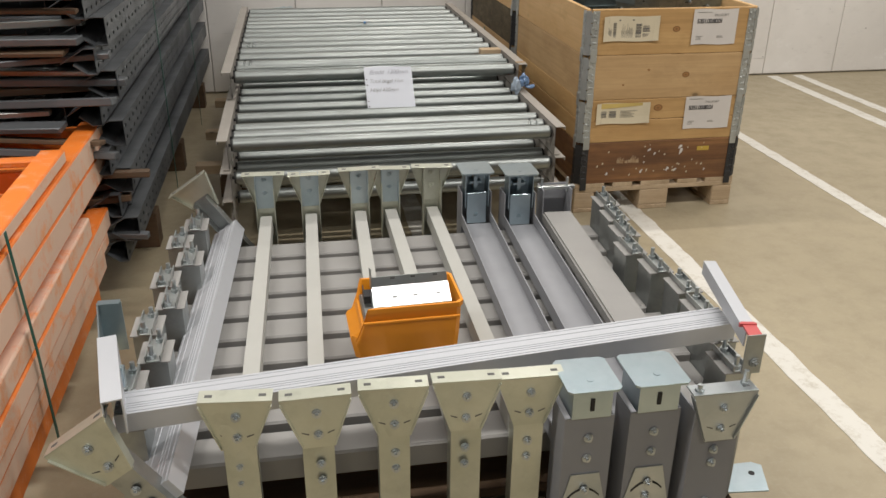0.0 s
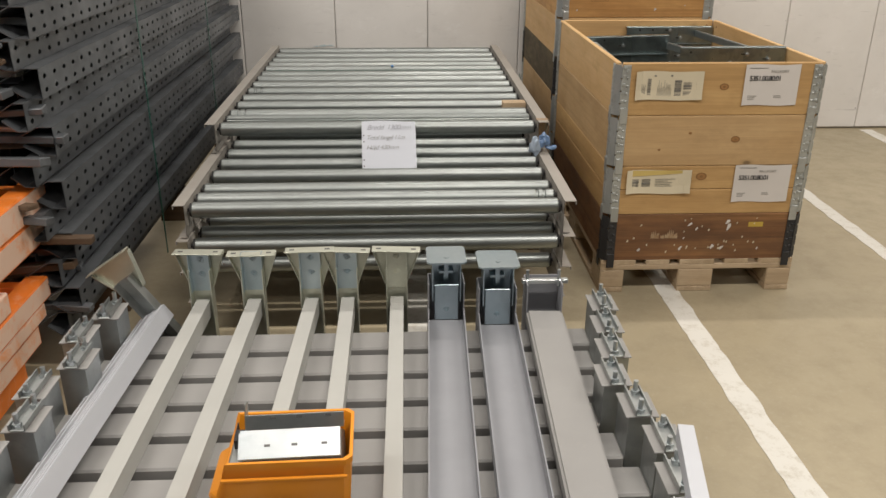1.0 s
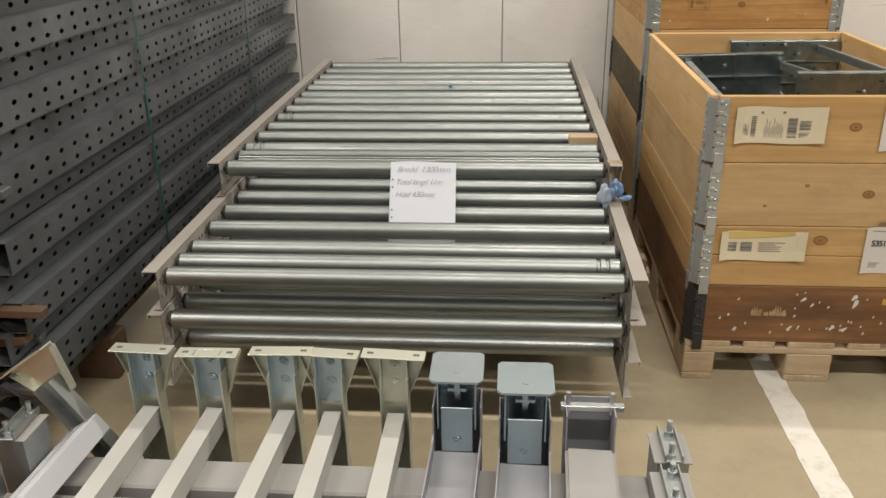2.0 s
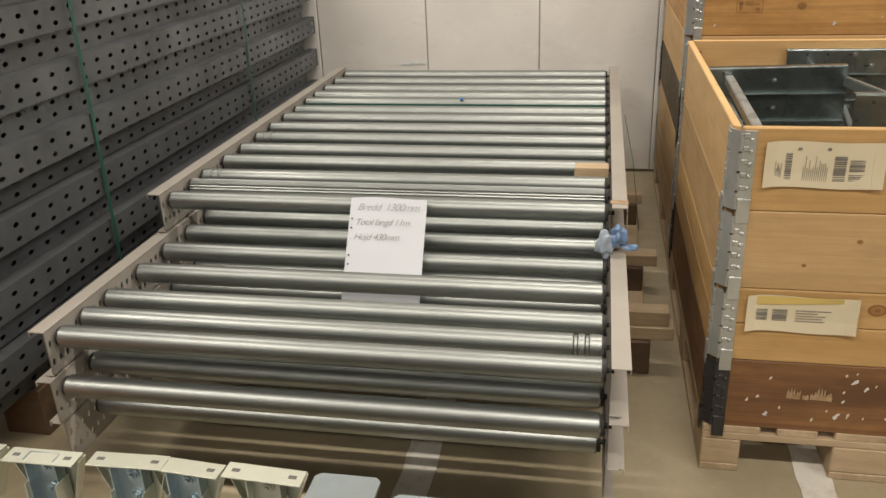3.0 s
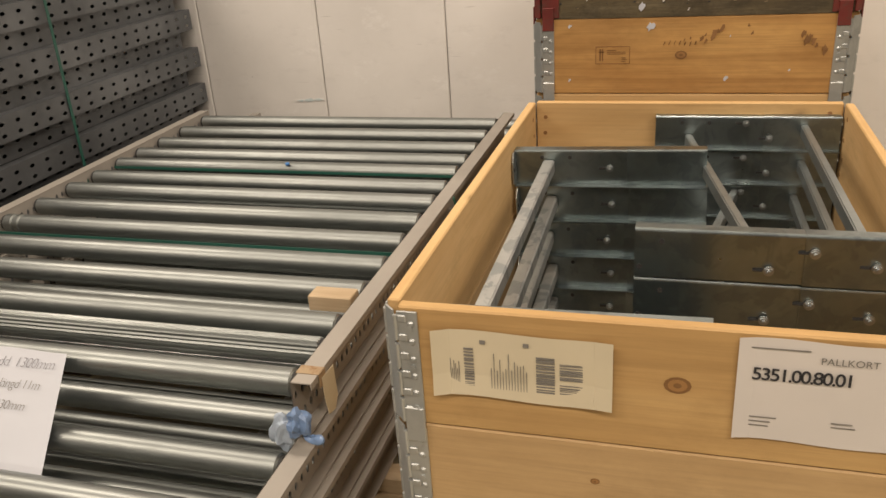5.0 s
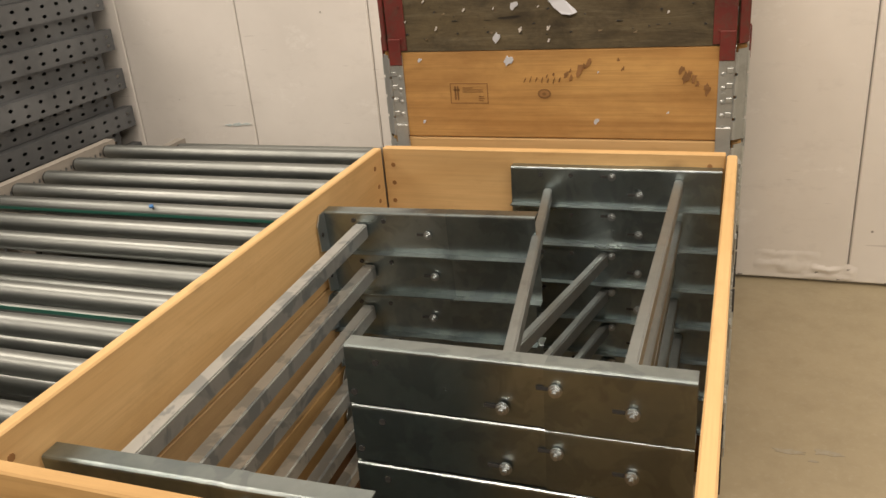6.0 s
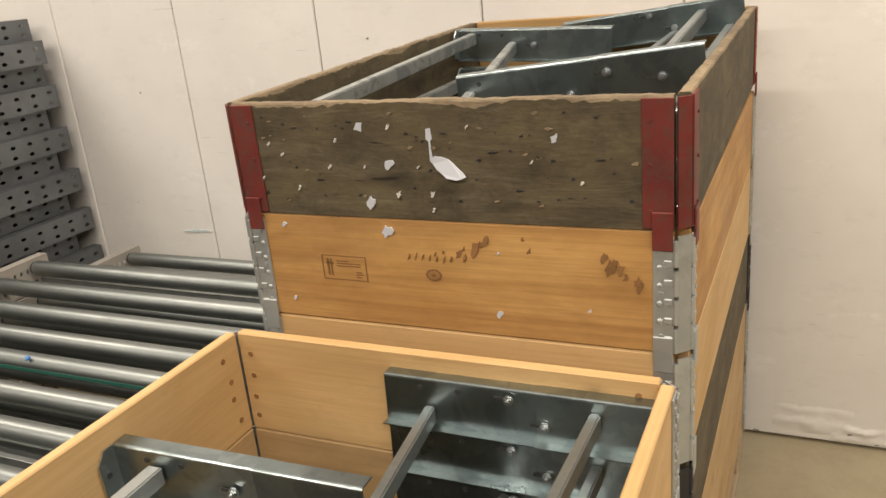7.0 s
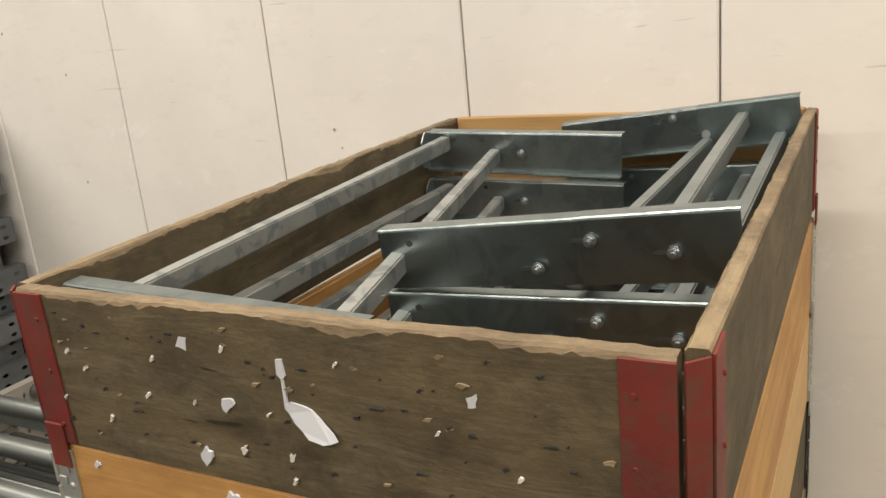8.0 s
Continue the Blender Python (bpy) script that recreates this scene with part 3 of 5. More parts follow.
for z0, z1, sh, txt in ((0.782, 0.936, 0.0, "5351.00.80.01"), (0.393, 0.545, 0.03, "5351.00.80.01")):
    t, w, h = card_on("pallet_card", 1.636 + sh * 0.5, 1.846 + sh, z0, z1, PAPER_CARD, "white printed pallet card taped to the pine board", 0.006)
    write("headline", "PALLKORT", 0.0135, INK_GREY, t, pose(0.098, -0.0028, h - 0.030) @ FACE, 1.05, 0.0, 0.008)
    write("number", txt, 0.0262, INK, t, pose(0.018, -0.0028, h - 0.060) @ FACE, 0.84, 0.0, 0.014)
    print_lines(t, 0.12, 0.03, 0.05, 0.012, 2, 4)
    print_lines(t, 0.015, 0.140, 0.10, 0.008, 1, 9)
    print_lines(t, 0.02, 0.022, 0.035, 0.02, 3, 11)


def scraps(name, label, y, spots, mat, flat=0.8, tall=1.0):
    rng = random.Random(len(spots))
    for x, z, s in spots:
        bm = B()
        n = rng.choice((8, 9, 11))
        pts = []
        for i in range(n):
            a = 2 * math.pi * i / n
            r = s * rng.uniform(0.4, 1.25)
            pts.append((x + r * math.cos(a) * flat + r * math.sin(a) * 0.35, z + r * math.sin(a) * tall))
        prism(bm, pts, y - 0.0008, y - 0.0004 - rng.uniform(0.001, 0.004), "y")
        solid(name, bm, mat, label, "paper scrap", group="torn paper scraps")


rng = random.Random(5)
scraps("paper_scrap", "torn white paper scrap stuck on brown board", AY,
       [(1.30, 0.19, 0.012), (1.47, 0.195, 0.013), (1.50, 0.30, 0.012), (1.53, 0.28, 0.009), (1.60, 0.20, 0.014), (1.64, 0.195, 0.012), (1.66, 0.285, 0.02), (1.655, 0.31, 0.015), (1.79, 0.19, 0.008), (1.48, 0.24, 0.006)], PAPER_CARD, 0.55, 0.8)
for gx, gw, gh in ((1.345, 0.033, 0.030), (1.384, 0.015, 0.022), (1.402, 0.052, 0.040)):
    bm = B()
    n = int(gw / 0.0035)
    comb = [(gx + gw * i / n, 0.243 + (gh * rng.uniform(0.35, 1.0) if i % 2 else gh * rng.uniform(0.1, 0.4))) for i in range(n + 1)]
    prism(bm, [(gx, 0.24)] + comb + [(gx + gw, 0.238)], AY - 0.0002, AY - 0.0012, "y")
    solid("glue_patch", bm, GLUE, "torn pale patch of old label paper with a ragged top", "paper scrap", group="torn paper scraps")
rng = random.Random(6)
scraps("paper_scrap", "tiny torn paper scrap stuck on brown board", AY,
       [(rng.uniform(1.24, 1.9), rng.uniform(0.18, 0.325), rng.uniform(0.0025, 0.006)) for _ in range(26)], PAPER_AGED, 0.6, 1.1)
bm = B()
box(bm, 1.74, 1.80, AY - 0.002, AY - 0.0003, 0.285, 0.305, 0.0004)
solid("sticker", bm, YELLOW, "small yellow sticker on the brown collar", "sticker")
# scraps on the top collar of the taller box
scraps("paper_scrap", "torn white paper scrap stuck on weathered board", BY - 0.001,
       [(1.427, 1.304, 0.013), (1.48, 1.24, 0.011), (1.433, 1.171, 0.011), (1.76, 1.281, 0.009)], PAPER)
scraps("paper_scrap", "small torn paper scrap stuck on weathered board", BY - 0.001,
       [(1.552, 1.163, 0.005), (1.723, 1.245, 0.005), (1.8, 1.214, 0.005), (1.551, 1.189, 0.007), (1.531, 1.235, 0.004), (1.381, 1.279, 0.005), (1.271, 1.254, 0.005), (1.296, 1.194, 0.006), (1.223, 1.211, 0.004), (1.363, 1.232, 0.005), (1.431, 1.234, 0.004), (1.489, 1.187, 0.008), (1.482, 1.301, 0.006), (1.245, 1.272, 0.004), (1.62, 1.30, 0.004)], PAPER_CARD, 0.55, 0.8)
scraps("splinter_mark", "dark gouge in the weathered board", BY - 0.001,
       [(1.41, 1.31, 0.006), (1.49, 1.18, 0.004), (1.66, 1.26, 0.006), (1.70, 1.20, 0.007), (1.58, 1.29, 0.006), (1.34, 1.21, 0.006), (1.30, 1.30, 0.005), (1.83, 1.25, 0.006), (1.78, 1.19, 0.005)], BLACK, 1.1, 0.25)
rng = random.Random(77)
scraps("splinter_mark", "tiny dark nick in the weathered board", BY - 0.001,
       [(rng.uniform(1.22, 1.88), rng.uniform(1.17, 1.325), rng.uniform(0.0015, 0.004)) for _ in range(46)], BLACK, 1.0, 0.7)
scraps("splinter_mark", "pale raised splinter on the weathered board", BY - 0.001,
       [(rng.uniform(1.22, 1.88), rng.uniform(1.17, 1.325), rng.uniform(0.002, 0.005)) for _ in range(22)], EDGE_WOOD, 1.2, 0.6)
scraps("paper_scrap", "torn white paper scrap stuck on orange pine", BY,
       [(1.46, 1.122, 0.013), (1.25, 1.125, 0.006), (1.654, 0.985, 0.008), (1.248, 0.981, 0.004), (1.657, 1.093, 0.003), (1.805, 1.005, 0.004)], PAPER)
scraps("stain", "curved dark grain mark above the knot", BY,
       [(1.495 + 0.013 * i, 1.077 + 0.002 * math.sin(i), 0.0065) for i in range(7)], STAMP, 0.28, 1.0)
scraps("stain", "broad dark rubbed stain on the orange pine", BY,
       [(1.840, 1.082, 0.013), (1.830, 1.096, 0.009), (1.885, 1.052, 0.010), (1.616, 1.098, 0.011), (1.598, 1.082, 0.007), (1.71, 1.10, 0.006)], STAIN, 0.6, 1.25)
scraps("stain", "dark rubbed stain on the orange pine", BY,
       [(1.587, 1.087, 0.007), (1.597, 1.097, 0.004), (1.628, 1.106, 0.007), (1.637, 1.115, 0.008), (1.845, 1.088, 0.009), (1.854, 1.076, 0.009), (1.863, 1.066, 0.007), (1.88, 1.06, 0.009), (1.70, 1.118, 0.005), (1.56, 1.09, 0.004), (1.545, 1.085, 0.003)], STAIN, 0.7, 1.1)
bm = B()
leaf = [(1.549, 1.281), (1.550, 1.297), (1.5575, 1.2985), (1.5595, 1.281), (1.556, 1.277), (1.5575, 1.2515), (1.561, 1.253)]
leaf += [(1.561 + 0.054 * u, 1.255 - 0.034 * u + 0.007 * math.sin(3.1 * u) + 0.0012 * math.sin(31 * u)) for u in (0.15, 0.3, 0.45, 0.6, 0.75, 0.9, 1.0)]
leaf += [(1.553 + 0.058 * u, 1.245 - 0.026 * u - 0.013 * math.sin(3.1 * u) + 0.001 * math.sin(23 * u)) for u in (0.95, 0.8, 0.65, 0.5, 0.35, 0.2, 0.08, 0.0)]
leaf += [(1.5535, 1.277)]
prism(bm, leaf, BY - 0.002, BY - 0.004, "y")
for v in bm.verts:
    v.co.y -= 0.012 * max(0.0, (1.25 - v.co.z) / 0.045) ** 2 if v.co.z < 1.25 else 0.0
solid("paper_scrap", bm, PAPER, "long curled strip of torn white label on weathered board", "paper scrap", group="torn paper scraps")
# ink stamp and stains on the orange pine
t = thing("ink_stamp", pose(1.318, BY - 0.0005, 1.024), "faded dark ink stamp on orange pine", "stamp")
bm = B()
for b in ((0, 0.09, 0, 0.0015), (0, 0.09, 0.045, 0.0465), (0, 0.0015, 0, 0.046), (0.0885, 0.09, 0, 0.046), (0.01, 0.014, 0.008, 0.04), (0.017, 0.020, 0.008, 0.04), (0.008, 0.023, 0.03, 0.033)):
    box(bm, b[0], b[1], -0.0009, -0.0002, b[2], b[3])
part("outline", bm, STAMP, t)
print_lines(t, 0.03, 0.026, 0.05, 0.014, 3, 2, mat=STAMP, depth=-0.0005)
print_lines(t, 0.068, 0.006, 0.018, 0.014, 3, 3, mat=STAMP, depth=-0.0005)


def knot(x, z, r, y):
    """A dark ring of grain round a lighter heart."""
    t = thing("wood_knot", pose(x, y, z), "dark-ringed knot in the pine board", "knot", kind="structure")
    for name, s, d, mat in (("ring", 1.0, 0.0004, STAMP), ("heart", 0.72, 0.0008, KNOT), ("core", 0.3, 0.0012, STAMP)):
        part(name, prism(B(), [(r * s * 1.4 * math.cos(a * 0.524), r * s * math.sin(a * 0.524)) for a in range(12)], -d, -d - 0.0004, "y"), mat, t)
    return t


for x, z, r, y in ((1.563, 0.853, 0.013, AY), (1.635, 0.649, 0.013, AY), (1.455, 0.675, 0.005, AY), (1.34, 0.61, 0.004, AY), (1.52, 0.50, 0.016, AY), (1.538, 1.046, 0.011, BY)):
    knot(x, z, r, y)

# ---- galvanised frames stored in the boxes ----


def bolt(bm, p, axis=(0, -1, 0), r=0.008, length=0.012):
    p, a = Vector(p), Vector(axis)
    cyl(bm, p, p + a * 0.003, r * 1.3, 12)
    cyl(bm, p, p + a * length * 0.6, r, 6)
    cyl(bm, p, p + a * length, r * 0.5, 8)
    return bm


HOLE = finish("punched_hole", cyl(B(), (0, -0.002, 0), (0, 0.0012, 0), 0.0045, 10), DARK)


def channel_outline(h, facing):
    """Web on edge with a flange along its top, turned away, and a lower lip."""
    t, f = 0.002, 0.028
    lip = -0.018 if facing > 0 else f
    if facing > 0:
        return [(0, 0), (lip, 0), (lip, t), (0, t), (0, h - 0.005), (0.0007, h - 0.0024), (0.0024, h - 0.0007), (0.005, h), (f, h), (f, h - t), (t, h - t), (t, 0)]
    return [(0, 0), (0, h - 0.005), (0.0007, h - 0.0024), (0.0024, h - 0.0007), (0.005, h), (f, h), (f, h - t), (t, h - t), (t, t), (f, t), (f, 0)]


def channel_sheet(x0, x1, h, facing, off):
    bm = B()
    pts = [(y + off, z + (0.0012 if off and z > h / 2 else (-0.0012 if off and z <= 0.001 else 0))) for y, z in channel_outline(h, facing)]
    prism(bm, pts, x0, x1, "x")
    return bm


def store_frame(x, y0, y1, z, length, h, tubes, label, lean=0.0, yaw=0.0, tip=0.0, tab=False, wide=0.022, mat=TUBE):
    """Two sheet channels joined by tubes. tubes: far and near x of each, from the frame's left end, and its share of the height."""
    t = thing("sheet_metal_support", pose(x, y0, z, tip, lean, yaw), label, "conveyor support", "frames stored in the boxes")
    d = y1 - y0
    for name, yy, facing in (("near_channel", 0.0, -1), ("far_channel", d, 1)):
        c = part(name, channel_sheet(0, length * 0.64, h, facing, 0.0), PLATE, t, at=pose(0, yy, 0))
        part("extension_sheet", channel_sheet(length * 0.6, length, h, facing, -0.0025), PLATE, t, at=pose(0, yy, 0))
        for bx, bz in ((0.482, 0.27), (0.633, 0.66), (0.84, 0.43)) if facing < 0 else (((0.51, 0.5),) if tab else ((0.5, 0.8), (0.63, 0.35))):
            b = B()
            bolt(b, (length * bx, -0.004, h * bz), r=0.0066)
            part("bolt", b, GALV, c, "zinc-plated hexagon bolt", smooth=30)
            b = B()
            box(b, length * bx - 0.024, length * bx - 0.009, -0.0030, -0.0012, h * bz - 0.0025, h * bz + 0.0025)
            part("slot", b, DARK, c, "dark slot beside the bolt")
        for bx, bz in ((0.1, 0.75), (0.02, 0.2)) if facing < 0 else ((0.15, 0.8), (0.9, 0.8), (0.3, 0.8)):
            part("punched_hole", HOLE, DARK, c, "dark punched hole", at=pose(length * bx, 0, h * bz))
    if tab:
        b = B()
        prism(b, [(-0.034, 0.012), (0.0, 0.0), (0.0, h), (-0.018, h), (-0.034, h - 0.02)], -0.0012, 0.0012, "x")
        e = part("end_tab", b, GALV, t, "bent end tab with a hole", at=pose(0.001, d, 0))
        b = B()
        cyl(b, (-0.002, -0.02, h * 0.5), (0.002, -0.02, h * 0.5), 0.005, 10)
        part("punched_hole", b, DARK, e)
    for xf, xn, share in tubes:
        b = B()
        bar(b, (xn, 0.002, h * share), (xf, d - 0.003, h * share), wide, 0.03)
        bmesh.ops.bevel(b, geom=b.edges[:], offset=0.0025, segments=2, affect="EDGES")
        part("tube", b, mat, t, "mottled square steel tube" if mat is TUBE else "plain square steel tube")
    return t


H = 0.085
for k in range(7):
    z = 0.800 - 0.0895 * k
    j = 0.012 * math.sin(2.3 * k)
    store_frame(1.175 + max(0, j), 3.445 + abs(j) * 0.3, 4.215 + j * 0.3, z, 0.435, H, ((0.082, 0.082, 0.56),), "galvanised sheet frame with square tube inside the collar box", lean=-1.2, yaw=0.3 * math.sin(k), tip=1.6, tab=True, wide=0.026)
for k in range(7):
    z = 0.838 - 0.0895 * k
    j = 0.010 * math.sin(1.7 * k + 1)
    tubes = ((0.082, 0.205, 0.28), (0.355, 0.357, 0.6)) if k == 0 else ((0.355, 0.357, 0.6),) if k == 1 else ((0.205, 0.05, 0.72), (0.355 + j, 0.36 + j, 0.6))
    store_frame(1.485, 3.655 + j * 0.4, 4.50 + j * 0.3, z + 0.027, 0.438, H, tubes, "galvanised sheet frame with slanting brace inside the collar box", tip=-2.4, wide=0.017, mat=TUBE_PLAIN)
# the taller box
for k in range(5):
    z = 1.258 - 0.0895 * k
    store_frame(1.185, 4.675, 5.63 + 0.004 * k, z - (0.011 if k == 0 else 0.0), 0.43, H, ((0.045, 0.075, 0.7), (0.16, 0.36, 0.42)), "galvanised sheet frame standing up to the taller box's rim", lean=2.0 if k == 0 else 1.5 * (k % 2), tip=1.6 if k == 0 else 0.0, tab=True)
    store_frame(1.465, 4.97, 5.745, z - 0.016, 0.475, H, ((0.372, 0.39, 0.6), (0.30, 0.27, 0.08), (0.437, 0.44, 0.05)), "galvanised sheet frame tilted above the taller box's rim", lean=-5.4 + 3.0 * min(k, 1), tip=1.7 if k == 0 else 0.6, mat=TUBE_PLAIN)

# scuffs on the floor and wall
scraps("wall_smear", "faint teal paint smear on the white wall", 5.945, [(-0.17, 0.595, 0.022), (-0.13, 0.597, 0.016), (-0.215, 0.592, 0.014)], TEAL, 1.6, 0.35)
rng = random.Random(31)
scraps("wall_chip", "dark chip in the white wall near the floor", 5.945, [(rng.uniform(1.98, 2.5), rng.uniform(0.01, 0.09), rng.uniform(0.004, 0.013)) for _ in range(6)], CHIP, 1.3, 0.6)
scraps("wall_chip", "small dark pit in the white wall", 5.945, [(rng.uniform(-0.4, 3.0), rng.uniform(0.7, 2.4), rng.uniform(0.002, 0.0045)) for _ in range(12)], CHIP, 1.0, 0.9)

for wx, wz, ww, wh, seed in ((2.03, 0.03, 0.24, 0.10, 1.0), (2.2, 0.015, 0.2, 0.07, 6.0), (2.55, 0.02, 0.22, 0.08, 11.0)):
    bm = B()
    rows = []
    for i in range(19):
        row = []
        for j in range(10):
            u, v = i / 18, j / 9
            edge = (16 * u * (1 - u) * v * (1 - v)) ** 0.7
            lump = max(0.0, 0.35 + noise.noise(Vector((u * 5 + seed, v * 4, seed))) + 0.5 * noise.noise(Vector((u * 13, v * 9, seed))))
            row.append(bm.verts.new((wx + u * ww, 5.9455 - 0.013 * edge * lump, wz + v * wh)))
        rows.append(row)
    for a, b in zip(rows, rows[1:]):
        for j in range(9):
            bm.faces.new((a[j], b[j], b[j + 1], a[j + 1]))
    solid("wall_patch", bm, WALL, "lumpy filler on the white wall near the floor", "wall patch", kind="structure", smooth=60)

rng = random.Random(8)
for cx, cy, r in ((2.13, 4.86, 0.045), (2.23, 4.875, 0.05), (2.19, 4.83, 0.016)):
    bm = B()
    ring = [(a * 0.4488, r * rng.uniform(0.55, 1.1)) for a in range(14)]
    prism(bm, [(cx + k * math.cos(a), cy + 0.3 * k * math.sin(a)) for a, k in ring], -0.001, 0.0012, "z")
    bmesh.ops.recalc_face_normals(bm, faces=bm.faces[:])
    solid("floor_scuff", bm, SCUFF, "pale scuff worn into the concrete floor", "scuff", group="scuffs on the floor")

# ---- roller conveyors ----
LATHE = 20


def roller_mesh(length, r, grooves=(), ribbed=False):
    """A conveyor roller along x: tube with rounded ends, ring grooves where it has them, and its axle."""
    prof = [(0.0, r * 0.55), (0.0, r - 0.004), (0.004, r)]
    for g in grooves:
        prof += [(g - 0.006, r), (g - 0.003, r - 0.004), (g + 0.003, r - 0.004), (g + 0.006, r)]
    prof += [(length - 0.004, r), (length, r - 0.004), (length, r * 0.55)]
    bm = B()
    rings = []
    seg = 36 if ribbed else LATHE
    for x, q in prof:
        ring = []
        for i in range(seg):
            a = 2 * math.pi * i / seg
            rr = q - (0.0025 if ribbed and i % 2 and q > r * 0.8 else 0)
            ring.append(bm.verts.new((x, rr * math.cos(a), rr * math.sin(a))))
        rings.append(ring)
    for a, b in zip(rings, rings[1:]):
        for i in range(seg):
            bm.faces.new((a[i], a[(i + 1) % seg], b[(i + 1) % seg], b[i]))
    bm.faces.new(rings[0][::-1])
    bm.faces.new(rings[-1])
    return finish("roller", bm, ROLLER, smooth=0 if ribbed else 35)


def end_cap_mesh(r):
    bm = B()
    cyl(bm, (-0.006, 0, 0), (0.001, 0, 0), r * 0.86, 14)
    cyl(bm, (-0.022, 0, 0), (-0.005, 0, 0), 0.006, 8)
    return finish("bearing", bm, DARK, smooth=35)


R = 0.027
CAP = end_cap_mesh(R)


def rail_mesh(length, h, side, mat):
    """Perforated channel rail along y with both flanges turned outwards; side +1 turns them to +x."""
    bm = B()
    perforated(bm, length, 0.0, h, (0.03, h - 0.035), 0.026, 0.0055, 0.009, x=0.0, thick=0.0025)
    x0, x1 = (0.0, 0.040) if side > 0 else (-0.040, 0.0)
    box(bm, x0, x1, 0, length, h - 0.001, h + 0.0015)
    box(bm, x0 * 0.6, x1 * 0.6, 0, length, -0.0015, 0.001)
    lip = (x1 - 0.002, x1) if side > 0 else (x0, x0 + 0.002)
    box(bm, lip[0], lip[1], 0, length, h - 0.012, h - 0.001)
    return finish("side_rail", bm, mat)


def conveyor(label, y0, y1, xl, xr, ztop, rollers, yaw=0.0, special=None, h=0.112):
    """A roller section: xl and xr are the rails' inner faces, ztop the rails' top."""
    special = special or {}
    t = thing("roller_conveyor", pose(xl, y0, ztop - h, 0, 0, yaw), label, "roller conveyor", "stacked conveyor sections")
    w = xr - xl
    part("side_rail", rail_mesh(y1 - y0, h, -1, RAIL), RAIL, t, "perforated grey-beige channel")
    part("side_rail", rail_mesh(y1 - y0, h, 1, RAIL), RAIL, t, "perforated grey-beige channel", at=pose(w, 0, 0))
    plain = roller_mesh(w - 0.03, R)
    rng = random.Random(int(ztop * 1000))
    for i, ry in enumerate(rollers):
        me = plain
        if i in special:
            me = special[i](w - 0.03)
        o = part("roller", me, ROLLER, t, at=pose(0.015, ry - y0, h - R - 0.002 + rng.uniform(-0.002, 0.001), rng.uniform(0, 360)))
        part("bearing", CAP, DARK, o, "dark bearing cap")
        part("bearing", CAP, DARK, o, "dark bearing cap", at=pose(w - 0.03, 0, 0, 0, 0, 180))
    for yy in (0.95, y1 - y0 - 0.05):
        bm = B()
        box(bm, 0.002, w - 0.004, yy, yy + 0.03, 0.008, 0.038, 0.001)
        part("cross_bar", bm, GALV_DULL, t, "galvanised cross bar")
    return t


def left_rings(w):
    return roller_mesh(w, R, (0.035, 0.06))


def right_rings(w):
    return roller_mesh(w, R, (w - 0.06, w - 0.035))


def ribbed(w):
    return roller_mesh(w, R * 0.93, ribbed=True)


TOP_ROLLERS = (3.551, 3.675, 3.766, 3.925, 4.066, 4.208, 4.348, 4.493, 4.624, 4.757, 4.878, 5.019, 5.171, 5.335)
SECOND = (2.947, 3.042, 3.148, 3.304, 3.451, 3.594, 3.724) + tuple(3.87 + 0.145 * i for i in range(14))
conveyor("short roller conveyor section on top, steel rollers in beige rails", 3.505, 5.40, -0.385, 0.893, 0.682, TOP_ROLLERS, 0.0, {1: ribbed, 2: left_rings, 5: left_rings})
conveyor("long roller conveyor section with bright steel rollers", 2.905, 5.82, -0.375, 0.893, 0.562, SECOND, 0.0, {1: right_rings})
conveyor("roller conveyor section lying third in the stack", 2.885, 5.78, -0.372, 0.893, 0.442, (2.925, 3.035) + tuple(3.17 + 0.145 * i for i in range(18)))
conveyor("roller conveyor section at the bottom of the stack", 2.90, 5.75, -0.375, 0.890, 0.322, (3.03,) + tuple(3.21 + 0.145 * i for i in range(17)))

# timber under the conveyors
for yy, xr, zz, mat in ((5.12, 1.06, 0.12, WOOD_RAW), (4.43, 1.09, 0.12, WOOD_RAW), (3.86, 1.11, 0.12, WOOD_RAW)):
    me = with_mat(plank(xr + 0.62, 0.045, 0.07), mat)
    o = new("timber_batten", me)
    o.matrix_basis = pose((xr - 0.62) / 2, yy, zz + 0.0225)
    tagged(o, "sawn wooden batten carrying the conveyor stack", "batten", "battens under the conveyors")
    for xx in (-0.45, 0.25, 0.98 if xr > 1 else 0.9):
        o = new("timber_block", with_mat(plank(0.12, 0.12, 0.1, 0.004), WOOD_OLD))
        o.matrix_basis = pose(xx, yy, 0.06)
        tagged(o, "dark wooden block under a batten", "block", "blocks under the battens")
    for xx in (-0.39, 0.91):
        o = new("timber_packer", with_mat(plank(0.1, 0.044, 0.06, 0.003), WOOD_RAW))
        o.matrix_basis = pose(xx, yy, 0.187)
        tagged(o, "small timber packer between batten and conveyor rail", "packer", "packers under the rails")
o = new("timber_offcut", with_mat(plank(0.13, 0.05, 0.06, 0.003), WOOD_RAW))
o.matrix_basis = pose(1.03, 3.865, 0.19)
tagged(o, "short light timber offcut on a batten", "offcut")
for yy in (4.15, 4.8):
    o = new("timber_plank", with_mat(plank(0.62, 0.02, 0.12), WOOD_RAW))
    o.matrix_basis = pose(0.985, yy + 0.2, 0.012, 0, 0, 88)
    tagged(o, "light plank lying along the conveyor stack", "plank", "planks beside the conveyors")
bm = B()
box(bm, -0.05, 0.05, -0.025, 0.025, -0.018, 0.018, 0.002)
o = solid("wood_block", bm, WOOD_RAW, "small pale wooden block wedged between rollers", "block", pose(0.835, 3.845, 0.673))
